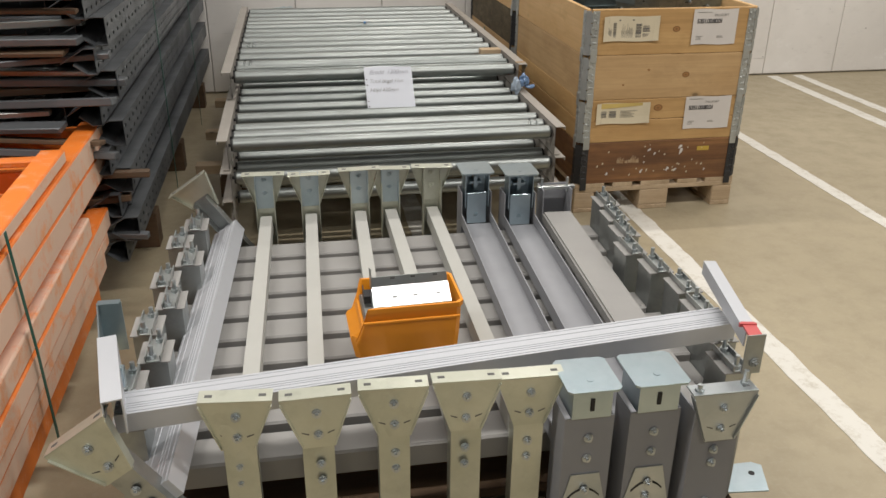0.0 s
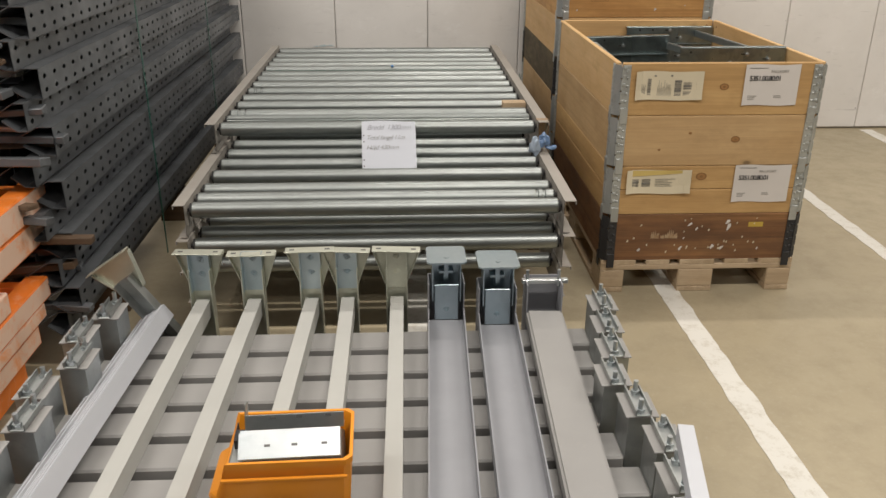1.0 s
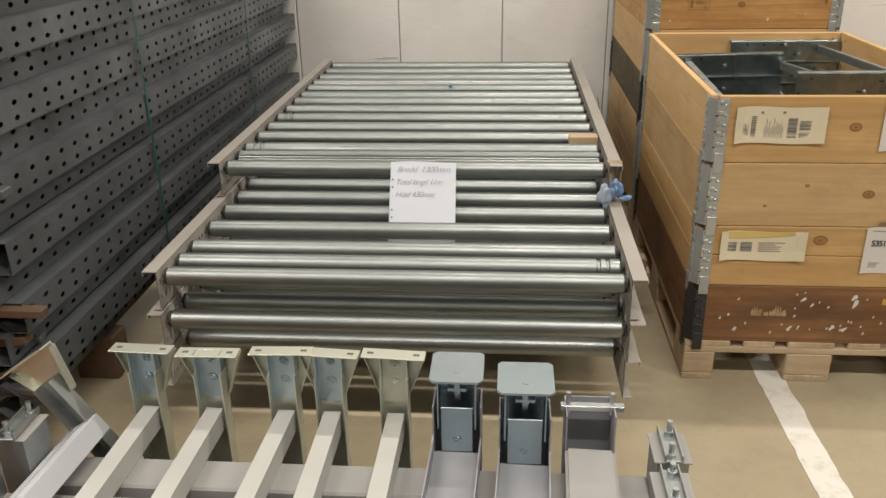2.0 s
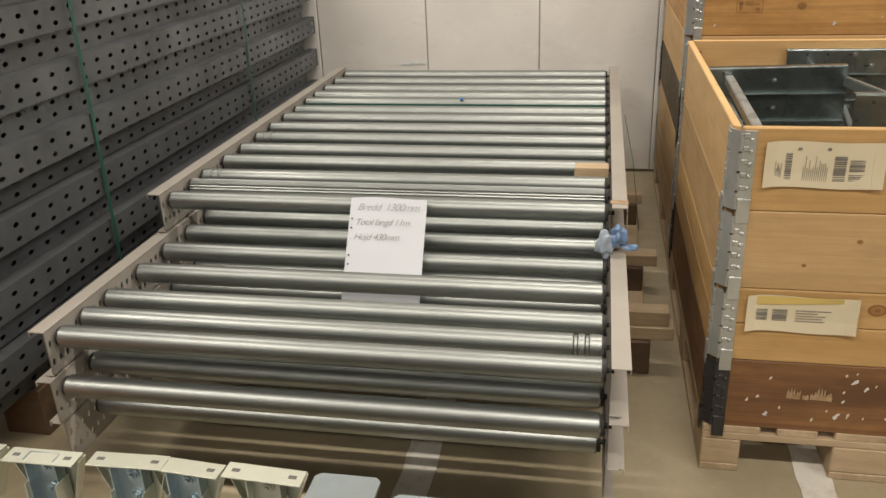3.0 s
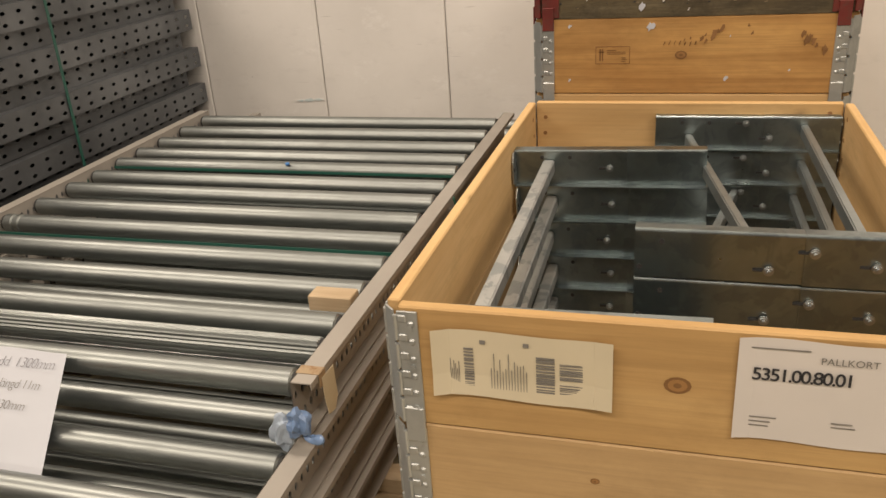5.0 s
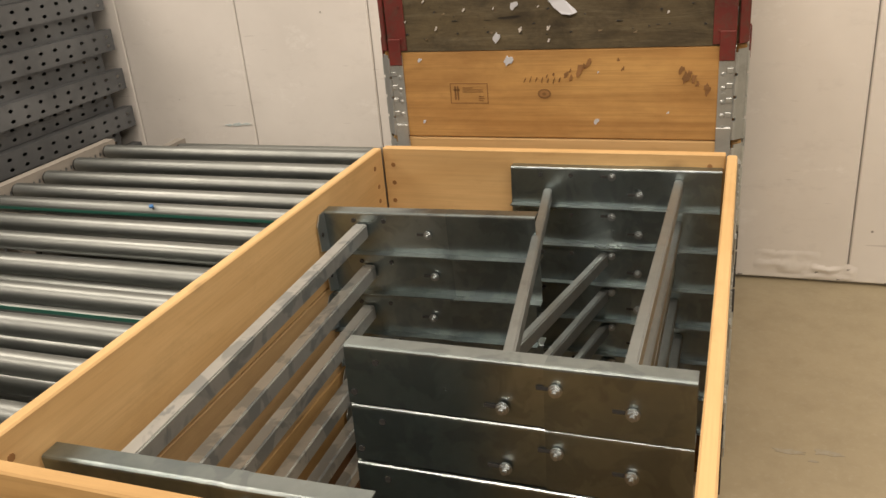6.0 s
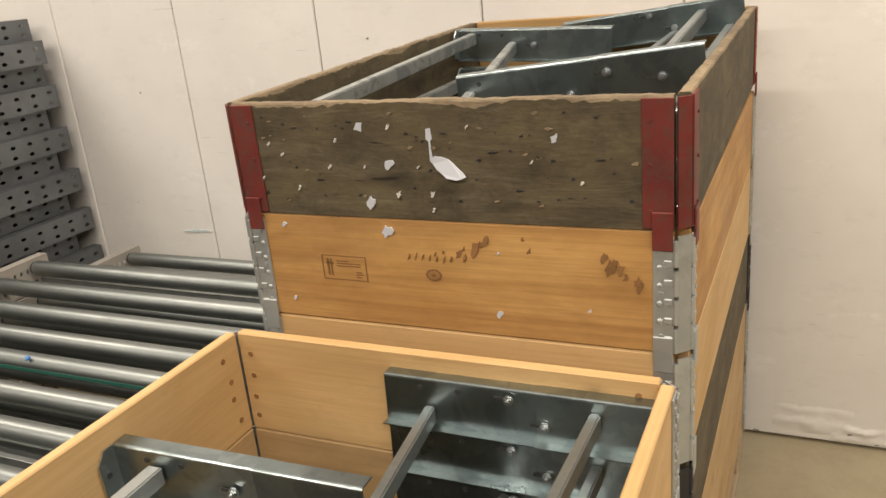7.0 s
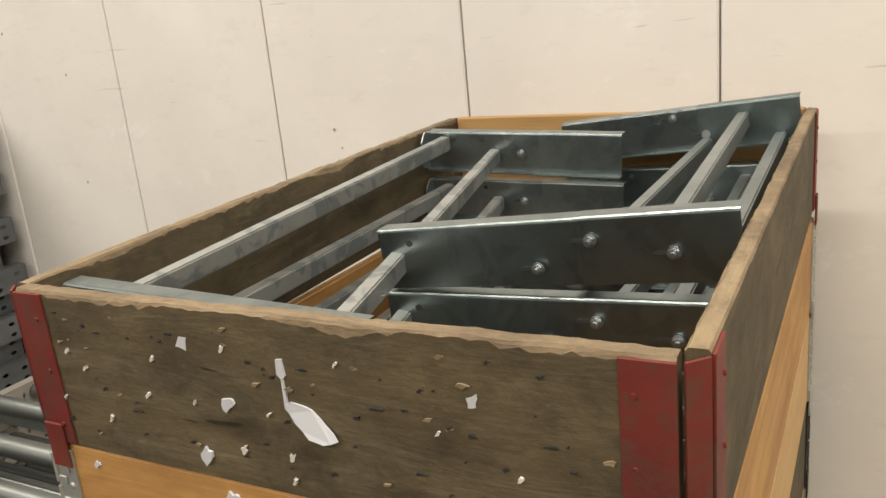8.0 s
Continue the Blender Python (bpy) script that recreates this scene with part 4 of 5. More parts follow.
# wrapped rail end
t = thing("plastic_film", pose(0.899, 3.475, 0.605), "crumpled blue and clear film taped round the rail's end", "plastic film")
for name, mat, c, r, sx, sz, seed in (("blue_wrap", FILM, (0.012, 0, 0.012), 0.028, 0.8, 1.0, 1.0), ("clear_wrap", CLEAR, (-0.022, 0.0, -0.012), 0.029, 0.75, 1.2, 4.0), ("loose_end", FILM, (0.04, 0.0, -0.014), 0.015, 1.2, 0.5, 8.0)):
    bm = B()
    bmesh.ops.create_icosphere(bm, subdivisions=3, radius=r)
    for v in bm.verts:
        n = noise.noise(v.co * 55 + Vector((seed, 0, 0))) * 0.014
        v.co = Vector(c) + Vector((v.co.x * sx, v.co.y * 0.5, v.co.z * sz)) + v.co.normalized() * n
    part(name, bm, mat, t, smooth=25)
bm = B()
box(bm, 0.889, 0.9365, 3.535, 3.562, 0.6838, 0.6848)
box(bm, 0.9345, 0.9355, 3.535, 3.562, 0.655, 0.6848)
solid("tape", bm, GLUE, "yellowed tape stuck over the conveyor rail's end", "tape")
bm = B()
prism(bm, [(3.545, 0.672), (3.598, 0.668), (3.602, 0.60), (3.585, 0.578), (3.556, 0.584), (3.548, 0.62)], 0.9345, 0.9358, "x")
solid("paper_tag", bm, PAPER_AGED, "torn yellowed paper tag on the side of the rail", "tag")
# strap round the top section
bm = B()
for ya, za, yb, zb, x in ((4.46, 0.688, 4.50, 0.50, 0.944), (4.50, 0.50, 4.60, 0.19, 0.985)):
    bar(bm, (x, ya, za), (x + (0.041 if za < 0.6 else 0.041), yb, zb), 0.002, 0.016, (0, 1, 0))
solid("packing_strap", bm, STRAP_AND_REFLECTION, "loose green plastic strap hanging off the conveyor", "strap")
# Thin green strips added for the faint green reflection on two rollers.
for yy in (4.118, 4.712):
    bm = B()
    bar(bm, (-0.36, yy, 0.660), (0.875, yy + 0.004, 0.660), 0.002, 0.009)
    solid("packing_strap", bm, STRAP_AND_REFLECTION, "thin green strip standing in for a green reflection on a roller", "strap", group="straps on the conveyors")
bm = B()
cyl(bm, (0.30, 4.735, 0.678), (0.30, 4.733, 0.6835), 0.007, 10)
solid("sticker", bm, BLUE, "small blue sticker on a roller", "sticker")

# handwritten note
t = thing("paper_note", pose(0.188, 3.512, 0.689, 0, 0, 1.5), "white paper note with handwritten sizes on the rollers", "paper")
PROF = ((0.0, 0.0), (0.062, -0.079), (0.125, -0.159), (0.185, -0.236))
bm = B()
cols = []
for i in range(7):
    u = i / 6
    cols.append([bm.verts.new((0.212 * u, -y, z + 0.003 * math.sin(5 * u + 9 * y))) for y, z in PROF])
for a, b in zip(cols, cols[1:]):
    for j in range(len(PROF) - 1):
        bm.faces.new((a[j], b[j], b[j + 1], a[j + 1]))
part("sheet", bm, PAPER, t, smooth=60)
for k, (txt, size, dx, ink) in enumerate((("Bredd  1300mm", 0.029, 0.02, INK_SOFT), (". Total längd 11m", 0.026, 0.006, INK_GREY), (". Höjd 430mm", 0.026, 0.006, INK_GREY))):
    d = 0.04 + 0.042 * k
    write("handwriting", txt, size, ink, t, pose(dx, -d * 0.617, -d * 0.787 + 0.005, 52, 0, 0), 0.9, 0.35, -0.017)

for d in (0.062, 0.088, 0.165, 0.19):
    bm = B()
    cyl(bm, (0.008, -d * 0.617, -d * 0.787 + 0.002), (0.008, -d * 0.617 - 0.001, -d * 0.787 + 0.0036), 0.0025, 8)
    part("punched_hole", bm, DARK, t)

# ---- conveyor supports piled on the floor ----
TOPZ = 0.575
SLOT = paint("slot shade", (0.12, 0.12, 0.115), 0.6, 0.0)
tilt = random.Random(23)


def head_mesh(mat, w=0.138, drop=0.115, foot=0.062):
    """A wide-topped bracket: tapering plate with a flange along its top edge, slots and bolts; faces -y, top at z=0."""
    bm = B()
    prism(bm, [(-w / 2, 0), (w / 2, 0), (w / 2 - 0.002, -0.012), (foot / 2, -drop), (-foot / 2, -drop), (-w / 2 + 0.002, -0.012)], -0.0015, 0.0015, "y")
    box(bm, -w / 2, w / 2, -0.0015, 0.036, -0.0015, 0.0015, 0.0005)
    for s in (-1, 1):
        bar(bm, (s * (w / 2 - 0.002), 0.004, -0.008), (s * foot / 2, 0.004, -drop + 0.004), 0.002, 0.022, (0, 1, 0))
    return finish("head_bracket", bm, mat)


def arc_mesh(s):
    bm = B()
    prism(bm, [(s * 0.018, -0.0845), (s * 0.031, -0.079), (s * 0.032, -0.0765), (s * 0.018, -0.0815)], -0.0021, -0.0012, "y")
    return finish("slot", bm, SLOT)


def slots_mesh():
    bm = B()
    box(bm, -0.007, 0.007, 0.013, 0.021, 0.0012, 0.0022, 0.0004)
    return finish("slot", bm, SLOT)


HEADS = {m.name: head_mesh(m) for m in (ZINC_YELLOW, GALV_BLUE, GALV)}
SLOTS = slots_mesh()
ARCS = arc_mesh(-1), arc_mesh(1)


ONE_BOLT = finish("bolt", bolt(B(), (0, -0.002, 0), r=0.0075), GALV, smooth=30)


def fit_head(h, zs=(-0.035, -0.085, -0.155, -0.195), arcs=True):
    """Slots and bolts of a head plate, each a piece of its own."""
    for s in (-1, 1):
        part("slot", SLOTS, SLOT, h, "dark slot", at=pose(s * 0.05, 0, 0))
        if arcs:
            part("slot", ARCS[s > 0], SLOT, h, "dark slot")
    for z in zs:
        part("bolt", ONE_BOLT, GALV, h, "zinc bolt", at=pose(0, 0, z))


def channel_up(bm, x0, x1, y0, y1, z0, z1, t=0.003, web=-1):
    """A standing channel: web on its -y or +y side, two flanges."""
    if web < 0:
        pts = [(x0, y0), (x1, y0), (x1, y1), (x1 - t, y1), (x1 - t, y0 + t), (x0 + t, y0 + t), (x0 + t, y1), (x0, y1)]
    else:
        pts = [(x0, y1), (x0, y0), (x0 + t, y0), (x0 + t, y1 - t), (x1 - t, y1 - t), (x1 - t, y0), (x1, y0), (x1, y1)]
    return prism(bm, pts, z0, z1, "z")


def narrow_support(xf, yf, xn, yn, label, far_mat=GALV_BLUE, plate=None, drop=0.0):
    """A low H-shaped conveyor support: two uprights with wide heads, joined by a slim cross tube."""
    t = thing("conveyor_support", pose(0, 0, 0), label, "conveyor support", "piled conveyor supports")
    bm = B()
    bar(bm, (xn, yn + 0.02, 0.402), (xf, yf - 0.02, 0.402), 0.038, 0.05)
    part("cross_tube", bm, CREAM, t, "cream painted slim tube")
    for x, y, flip in ((xn, yn, 0), (xf, yf, 180)):
        top = TOPZ - drop
        bm = B()
        channel_up(bm, -0.031, 0.031, 0.002, 0.04, 0.125, top - 0.05, 0.0025)
        u = part("upright", bm, ZINC_YELLOW, t, "yellowish zinc channel", at=pose(x, y, 0, 0, 0, flip))
        h = part("head_bracket", HEADS[ZINC_YELLOW.name], ZINC_YELLOW, t, "yellowish zinc head plate", at=pose(x, y, top + tilt.uniform(-0.006, 0.004), tilt.uniform(-3, 3), tilt.uniform(-2.2, 2.2), flip + tilt.uniform(-4, 4)))
        fit_head(h)
        if flip:
            bm = B()
            box(bm, -0.03, 0.03, 0.006, 0.0085, top - 0.125, top - 0.004, 0.0005)
            box(bm, -0.03, -0.0275, 0.0085, 0.03, top - 0.125, top - 0.004)
            box(bm, 0.0275, 0.03, 0.0085, 0.03, top - 0.125, top - 0.004)
            bolt(bm, (0, 0.0085, top - 0.03), (0, 1, 0), 0.009)
            bolt(bm, (0, 0.0085, top - 0.075), (0, 1, 0), 0.009)
            part("inner_plate", bm, plate or far_mat, t, "bluish zinc plate with two bolts", at=pose(x, y, 0, 0, 0, flip), smooth=30)
    return t


for (xf, xn, yn), mat, lab in zip(((-0.234, -0.257, 1.193), (-0.086, -0.108, 1.193), (0.079, 0.042, 1.195), (0.183, 0.187, 1.19), (0.326, 0.317, 1.19)),
                                  (GALV_BLUE, GALV_BLUE, GALV_BLUE, GALV_BLUE, ZINC_YELLOW),
                                  ("slim cream support with zinc heads",) * 4 + ("slim cream support with a yellow zinc inner plate",)):
    narrow_support(xf, 2.50, xn, yn, lab, mat)


def foot_plate(bm, x0, x1, y0, y1, z):
    k = 0.009
    prism(bm, [(x0 + k, y0), (x1 - k, y0), (x1, y0 + k), (x1, y1 - k), (x1 - k, y1), (x0 + k, y1), (x0, y1 - k), (x0, y0 + k)], z - 0.005, z, "z")
    cyl(bm, ((x0 + x1) / 2, (y0 + y1) / 2 - 0.02, z - 0.001), ((x0 + x1) / 2, (y0 + y1) / 2 - 0.02, z + 0.0012), 0.007, 12)


def wide_support(xf0, xf1, yf, xn0, xn1, yn, label, far_head=True, open_up=True, near_plate=True):
    """A support with a wide channel as cross member; uprights of the same channel and square head plates."""
    t = thing("conveyor_support", pose(0, 0, 0), label, "conveyor support", "piled conveyor supports")
    bm = B()
    z0, z1 = 0.385, 0.425
    cf, cn = (xf0 + xf1) / 2, (xn0 + xn1) / 2
    w = xf1 - xf0
    if open_up:
        loft(bm, trough(w, z1 - z0), (cn, yn, z0), (cf, yf - 0.04, z0))
    else:
        bar(bm, (cn, yn, (z0 + z1) / 2), (cf, yf - 0.04, (z0 + z1) / 2), w, z1 - z0)
        bmesh.ops.bevel(bm, geom=bm.edges[:], offset=0.006, segments=2, affect="EDGES")
    part("cross_channel", bm, GREYCH if open_up else BEIGE, t, "wide grey painted channel")
    for c, y, back in ((cf, yf, 1), (cn, yn, -1)):
        top = TOPZ if (open_up or back > 0) else 0.545
        bm = B()
        yy = y + 0.037 * back
        channel_up(bm, c - w / 2, c + w / 2, y - 0.0385, y + 0.0385, 0.125, 0.5, 0.003, back)
        part("upright", bm, GREYCH, t, "grey painted channel upright")
        if open_up:
            bm = B()
            foot_plate(bm, c - w / 2 - 0.004, c + w / 2 + 0.004, y - 0.06, y + 0.06, top)
            part("head_plate", bm, GALV_BLUE, t, "bluish zinc head plate")
            bm = B()
            channel_up(bm, c - w / 2 + 0.011, c + w / 2 - 0.011, y - 0.045, y + (0.014 if back > 0 else 0.045), 0.45 if back > 0 else 0.502, top - 0.005, 0.003, back)
            part("head_channel", bm, GALV_BLUE, t, "bluish zinc channel")
            bm = B()
            if back > 0:
                box(bm, c - w / 2 + 0.018, c + w / 2 - 0.018, y - 0.041, y - 0.038, 0.390, 0.50, 0.001)
                box(bm, c - 0.006, c + 0.006, y - 0.016, y + 0.011, 0.50, 0.55)
                box(bm, c - 0.02, c + 0.02, y - 0.017, y + 0.009, 0.525, 0.532)
                bolt(bm, (c, y - 0.041, 0.42), r=0.008)
                part("slide_plate", bm, GALV_BLUE, t, "zinc slide plate with bolt", smooth=30)
            else:
                for z in (0.45, 0.40, 0.285):
                    part("bolt", ONE_BOLT, GALV, t, at=pose(c, yy - (0.0035 if z < 0.3 else 0.0), z))
                part("bolt", ONE_BOLT, GALV, t, at=pose(c, yy - 0.005, 0.322))
                box(bm, c - 0.004, c + 0.004, y - 0.0475, y - 0.0445, 0.52, 0.548)
                part("slot", bm, DARK, t)
                bm = B()
                prism(bm, [(c - 0.03, 0.36), (c + 0.03, 0.36), (c + 0.055, 0.25), (c - 0.055, 0.25)], yy - 0.005, yy - 0.002, "y")
                f = part("foot_bracket", bm, GALV, t, "zinc foot bracket")
                bm = B()
                arc = [(c + a * 0.0085, 0.325 - 0.0013 * a * a) for a in range(-4, 5)]
                prism(bm, arc + [(x, z - 0.005) for x, z in reversed(arc)], yy - 0.0062, yy - 0.0048, "y")
                part("slot", bm, DARK, f)
    if not open_up:
        bm = B()
        box(bm, cf - w / 2 - 0.01, cf + w / 2 + 0.02, yf - 0.005, yf + 0.012, 0.49, 0.502, 0.001)
        for s in (-1, 1):
            cyl(bm, (cf + s * 0.045, yf + 0.004, 0.48), (cf + s * 0.045, yf + 0.004, 0.53), 0.005, 8)
        part("clamp_bar", bm, GALV, t, "zinc clamp bar with bolts", smooth=30)
        h = part("head_bracket", HEADS[GALV.name], GALV, t, "zinc head plate", at=pose(cn + 0.005, yn - 0.045, 0.545))
        fit_head(h, (-0.035, -0.085))
        for dx, dy, tall in ((-0.052, 0.012, 0.018), (0.05, 0.022, 0.034)):
            bm = B()
            cyl(bm, (dx, dy, -0.012), (dx, dy, tall), 0.005, 10)
            cyl(bm, (dx, dy, 0.0015), (dx, dy, 0.008), 0.009, 6)
            part("bolt", bm, GALV, h, "upright zinc bolt", smooth=30)
        for z in (0.405, 0.372, 0.27):
            part("bolt", ONE_BOLT, GALV, t, at=pose(cn, yn - 0.0385, z))
    return t


wide_support(0.415, 0.518, 2.44, 0.372, 0.482, 1.18, "wide grey channel support, open side up, zinc head plates")
wide_support(0.555, 0.662, 2.405, 0.510, 0.622, 1.18, "wide grey channel support lying beside its twin, open upwards")
wide_support(0.693, 0.795, 2.42, 0.640, 0.745, 1.16, "wide beige support with its closed side up", open_up=False)

# the layer below: supports laid crosswise
ROW_Y = [2.315 - 0.1245 * i for i in range(9)]
for i, y in enumerate(ROW_Y):
    t = thing("conveyor_support", pose(0, 0, 0), "wide beige support laid crosswise, adjustable bracket at each end", "conveyor support", "crosswise conveyor supports")
    dl = (-0.015, -0.05, -0.01, -0.06, -0.03, -0.07, -0.035, -0.075, -0.05)[i]
    dr = (0.06, 0.045, 0.03, 0.0, 0.025, 0.05, 0.04, 0.02, -0.01)[i]
    bm = B()
    box(bm, -0.40 + dl, 0.80 + dr, y - 0.047, y + 0.047, 0.315, 0.375, 0.005)
    part("cross_channel", bm, BEIGE, t, "beige painted wide channel")
    for s, x in ((-1, -0.425 + dl), (1, 0.83 + dr)):
        bm = B()
        xi, xo = x - s * 0.03, x + s * 0.03
        prism(bm, [(xi, y - 0.045), (xi, y + 0.045), (xo, y + 0.045), (xo, y + 0.042), (xi + s * 0.003, y + 0.042), (xi + s * 0.003, y - 0.042), (xo, y - 0.042), (xo, y - 0.045)], 0.125, 0.475, "z")
        u = part("upright", bm, GALV_DULL, t, "dull zinc bracket")
        bm = B()
        box(bm, x - 0.036, x + 0.036, y - 0.048, y + 0.048, 0.4755, 0.4795, 0.001)
        part("cap_plate", bm, BEIGE, u, "beige cap plate")
        bm = B()
        box(bm, x - 0.016, x + 0.016, y - 0.05, y + 0.05, 0.480, 0.484, 0.001)
        for q in (-1, 1):
            box(bm, x + q * 0.016 - 0.0015, x + q * 0.016 + 0.0015, y - 0.05, y + 0.05, 0.483, 0.497)
        part("clamp", bm, GALV_DULL, u, "dull zinc clamp")
        for q in (-1, 1):
            bm = B()
            cyl(bm, (x + q * 0.004, y + q * 0.036, 0.45), (x + q * 0.004, y + q * 0.036, 0.510 + 0.007 * ((i + q) % 2)), 0.0055, 10)
            cyl(bm, (x + q * 0.004, y + q * 0.036, 0.484), (x + q * 0.004, y + q * 0.036, 0.493), 0.010, 6)
            part("bolt", bm, GALV, u, "zinc bolt", smooth=30)

    if i == 8:
        bm = B()
        prism(bm, [(0.80, 1.285), (0.955, 1.270), (0.985, 1.36), (0.965, 1.375), (0.80, 1.375)], 0.1255, 0.1295, "z")
        f = part("foot_plate", bm, GALV_BLUE, t, "bluish zinc foot plate")
        bm = B()
        cyl(bm, (0.945, 1.335, 0.129), (0.945, 1.335, 0.1305), 0.008, 12)
        part("punched_hole", bm, DARK, f)

# timber below the pile
for y in (1.15, 1.45, 1.8, 2.15, 2.45):
    o = new("timber_batten", with_mat(plank(1.42, 0.025, 0.12), WOOD_OLD))
    o.matrix_basis = pose(0.2, y, 0.1125)
    tagged(o, "brown wooden deck board under the piled supports", "batten", "boards under the supports")
for x in (-0.42, 0.2, 0.83):
    o = new("timber_bearer", with_mat(plank(1.5, 0.1, 0.09), WOOD_OLD))
    o.matrix_basis = pose(x, 1.8, 0.05, 0, 0, 90)
    tagged(o, "brown wooden bearer on the floor under the supports", "bearer", "bearers under the supports")


def extrusion(bm, p0, p1, w, h):
    """A grooved aluminium profile."""
    pts = [(-w / 2, -h / 2), (w / 2, -h / 2)]
    edges = (0.5, 0.42, 0.36, 0.27, 0.21, 0.17, 0.11, 0.07, 0.01, -0.22, -0.28, -0.42)
    for i, e in enumerate(edges):
        g = 0.0 if i % 2 == 0 else 0.0013
        pts.append((e * w, h / 2 - (0.0018 - g if i else 0.0018)))
        nxt = edges[i + 1] if i + 1 < len(edges) else -0.5
        pts.append((nxt * w + 0.0005, h / 2 - (0.0018 - g if i else 0.0018)))
    return loft(bm, pts, p0, p1)


# leaning aluminium support along the pile's edge
t = thing("conveyor_support", pose(-0.467, 0, 0.405, 0, -35, -2.7), "aluminium support leaning over, zinc heads tilted outward", "conveyor support", "piled conveyor supports")
bm = B()
extrusion(bm, (0, 1.155, 0), (0, 2.42, 0), 0.088, 0.045)
part("cross_profile", bm, ALU, t, "grooved pale aluminium profile")
for y, flip in ((1.135, 0), (2.44, 180)):
    bm = B()
    channel_up(bm, -0.026, 0.026, 0.002, 0.04, -0.12, 0.14, 0.0025)
    part("upright", bm, GALV_DULL, t, "zinc channel", at=pose(0, y, 0, 0, 0, flip))
    h = part("head_bracket", HEADS[ZINC_YELLOW.name], ZINC_YELLOW, t, "zinc head plate", at=pose(0, y, 0.205, 0, 0, flip))
    fit_head(h)

# aluminium support lying on top of the heads
t = thing("conveyor_support", pose(0, 0, 0), "pale aluminium support lying slantwise on top of the pile", "conveyor support", "piled conveyor supports")
bm = B()
extrusion(bm, (-0.480, 1.243, 0.544), (0.820, 1.36, 0.556), 0.075, 0.042)
part("cross_profile", bm, ALU, t, "grooved pale aluminium profile")
bm = B()
loft(bm, hat(0.028, 0.034), (0.785, 1.20, 0.6265), (0.848, 1.52, 0.6335))
part("upright", bm, ALU, t, "bright pale channel")
bm = B()
bar(bm, (0.779, 1.165, 0.628), (0.792, 1.235, 0.629), 0.028, 0.005)
bar(bm, (0.787, 1.222, 0.63), (0.788, 1.228, 0.63), 0.036, 0.008)
part("tape", bm, TAPE, t, "red tape round the end")
bm = B()
bar(bm, (0.79, 1.16, 0.60), (0.75, 1.16, 0.60), 0.003, 0.09)
bolt(bm, (0.775, 1.158, 0.58), r=0.009)
part("end_plate", bm, GALV_DULL, t, "dull zinc end plate", smooth=30)
bm = B()
loft(bm, hat(0.036, 0.075), (-0.459, 1.145, 0.637), (-0.509, 1.375, 0.637))
part("upright", bm, ALU, t, "bright pale channel")
bm = B()
bar(bm, (-0.518, 1.345, 0.565), (-0.562, 1.545, 0.565), 0.003, 0.12)
bar(bm, (-0.562, 1.545, 0.565), (-0.512, 1.545, 0.565), 0.003, 0.12)
bar(bm, (-0.560, 1.54, 0.627), (-0.514, 1.54, 0.627), 0.02, 0.003)
part("head_bracket", bm, GALV_BLUE, t, "zinc head bracket")
bm = B()
box(bm, -0.488, -0.466, 1.28, 1.295, 0.575, 0.618, 0.001)
part("lug", bm, GALV_BLUE, t)

# orange bin with brackets
BIN = pose(-0.018, 1.528, 0.427, 0, 0, 1.5)
t = thing("storage_bin", BIN, "orange plastic storage bin filled with zinc brackets", "storage bin")
L, W, D = 0.268, 0.165, 0.138


def hull_strip(bm, rings):
    rows = [[bm.verts.new(p) for p in r] for r in rings]
    n = len(rows[0])
    for a, b in zip(rows, rows[1:]):
        for i in range(n):
            bm.faces.new((a[i], a[(i + 1) % n], b[(i + 1) % n], b[i]))
    return rows


def bin_ring(inset, z, cut):
    """Outline of the bin at a height, its open end slanting back."""
    x0 = cut + inset
    c = 0.012
    dip = 0.05 if z > 0.1 else 0.0
    x1, y0, y1 = L - inset - 0.004 * (D - z) / D, inset + 0.01 * (D - z) / D, W - inset - 0.01 * (D - z) / D
    return [(x0 + c, y0, z), (x1 - c, y0, z), (x1, y0 + c, z), (x1, y1 - c, z), (x1 - c, y1, z), (x0 + c, y1, z), (x0, y1 - c, z - dip), (x0, y0 + c, z - dip)]


bm = B()
rows = hull_strip(bm, [bin_ring(0.006, 0.0, 0.005), bin_ring(0.004, 0.055, -0.004), bin_ring(0.004, 0.062, 0.0), bin_ring(0.004, D - 0.014, 0.022), bin_ring(0.0, D - 0.013, 0.024), bin_ring(0.0, D, 0.028),
                       bin_ring(0.006, D, 0.028), bin_ring(0.008, D - 0.02, 0.024), bin_ring(0.012, 0.006, 0.01)])
bm.faces.new(rows[0][::-1])
bm.faces.new(rows[-1])
part("shell", bm, PLASTIC, t, smooth=40)
bm = B()
box(bm, 0.03, L - 0.01, -0.004, 0.002, 0.100, 0.106, 0.001)
prism(bm, [(0.018, 0.05), (0.034, 0.100), (0.034, 0.106), (0.012, 0.052)], -0.003, 0.002, "y")
part("rib", bm, PLASTIC, t, "moulded rib")
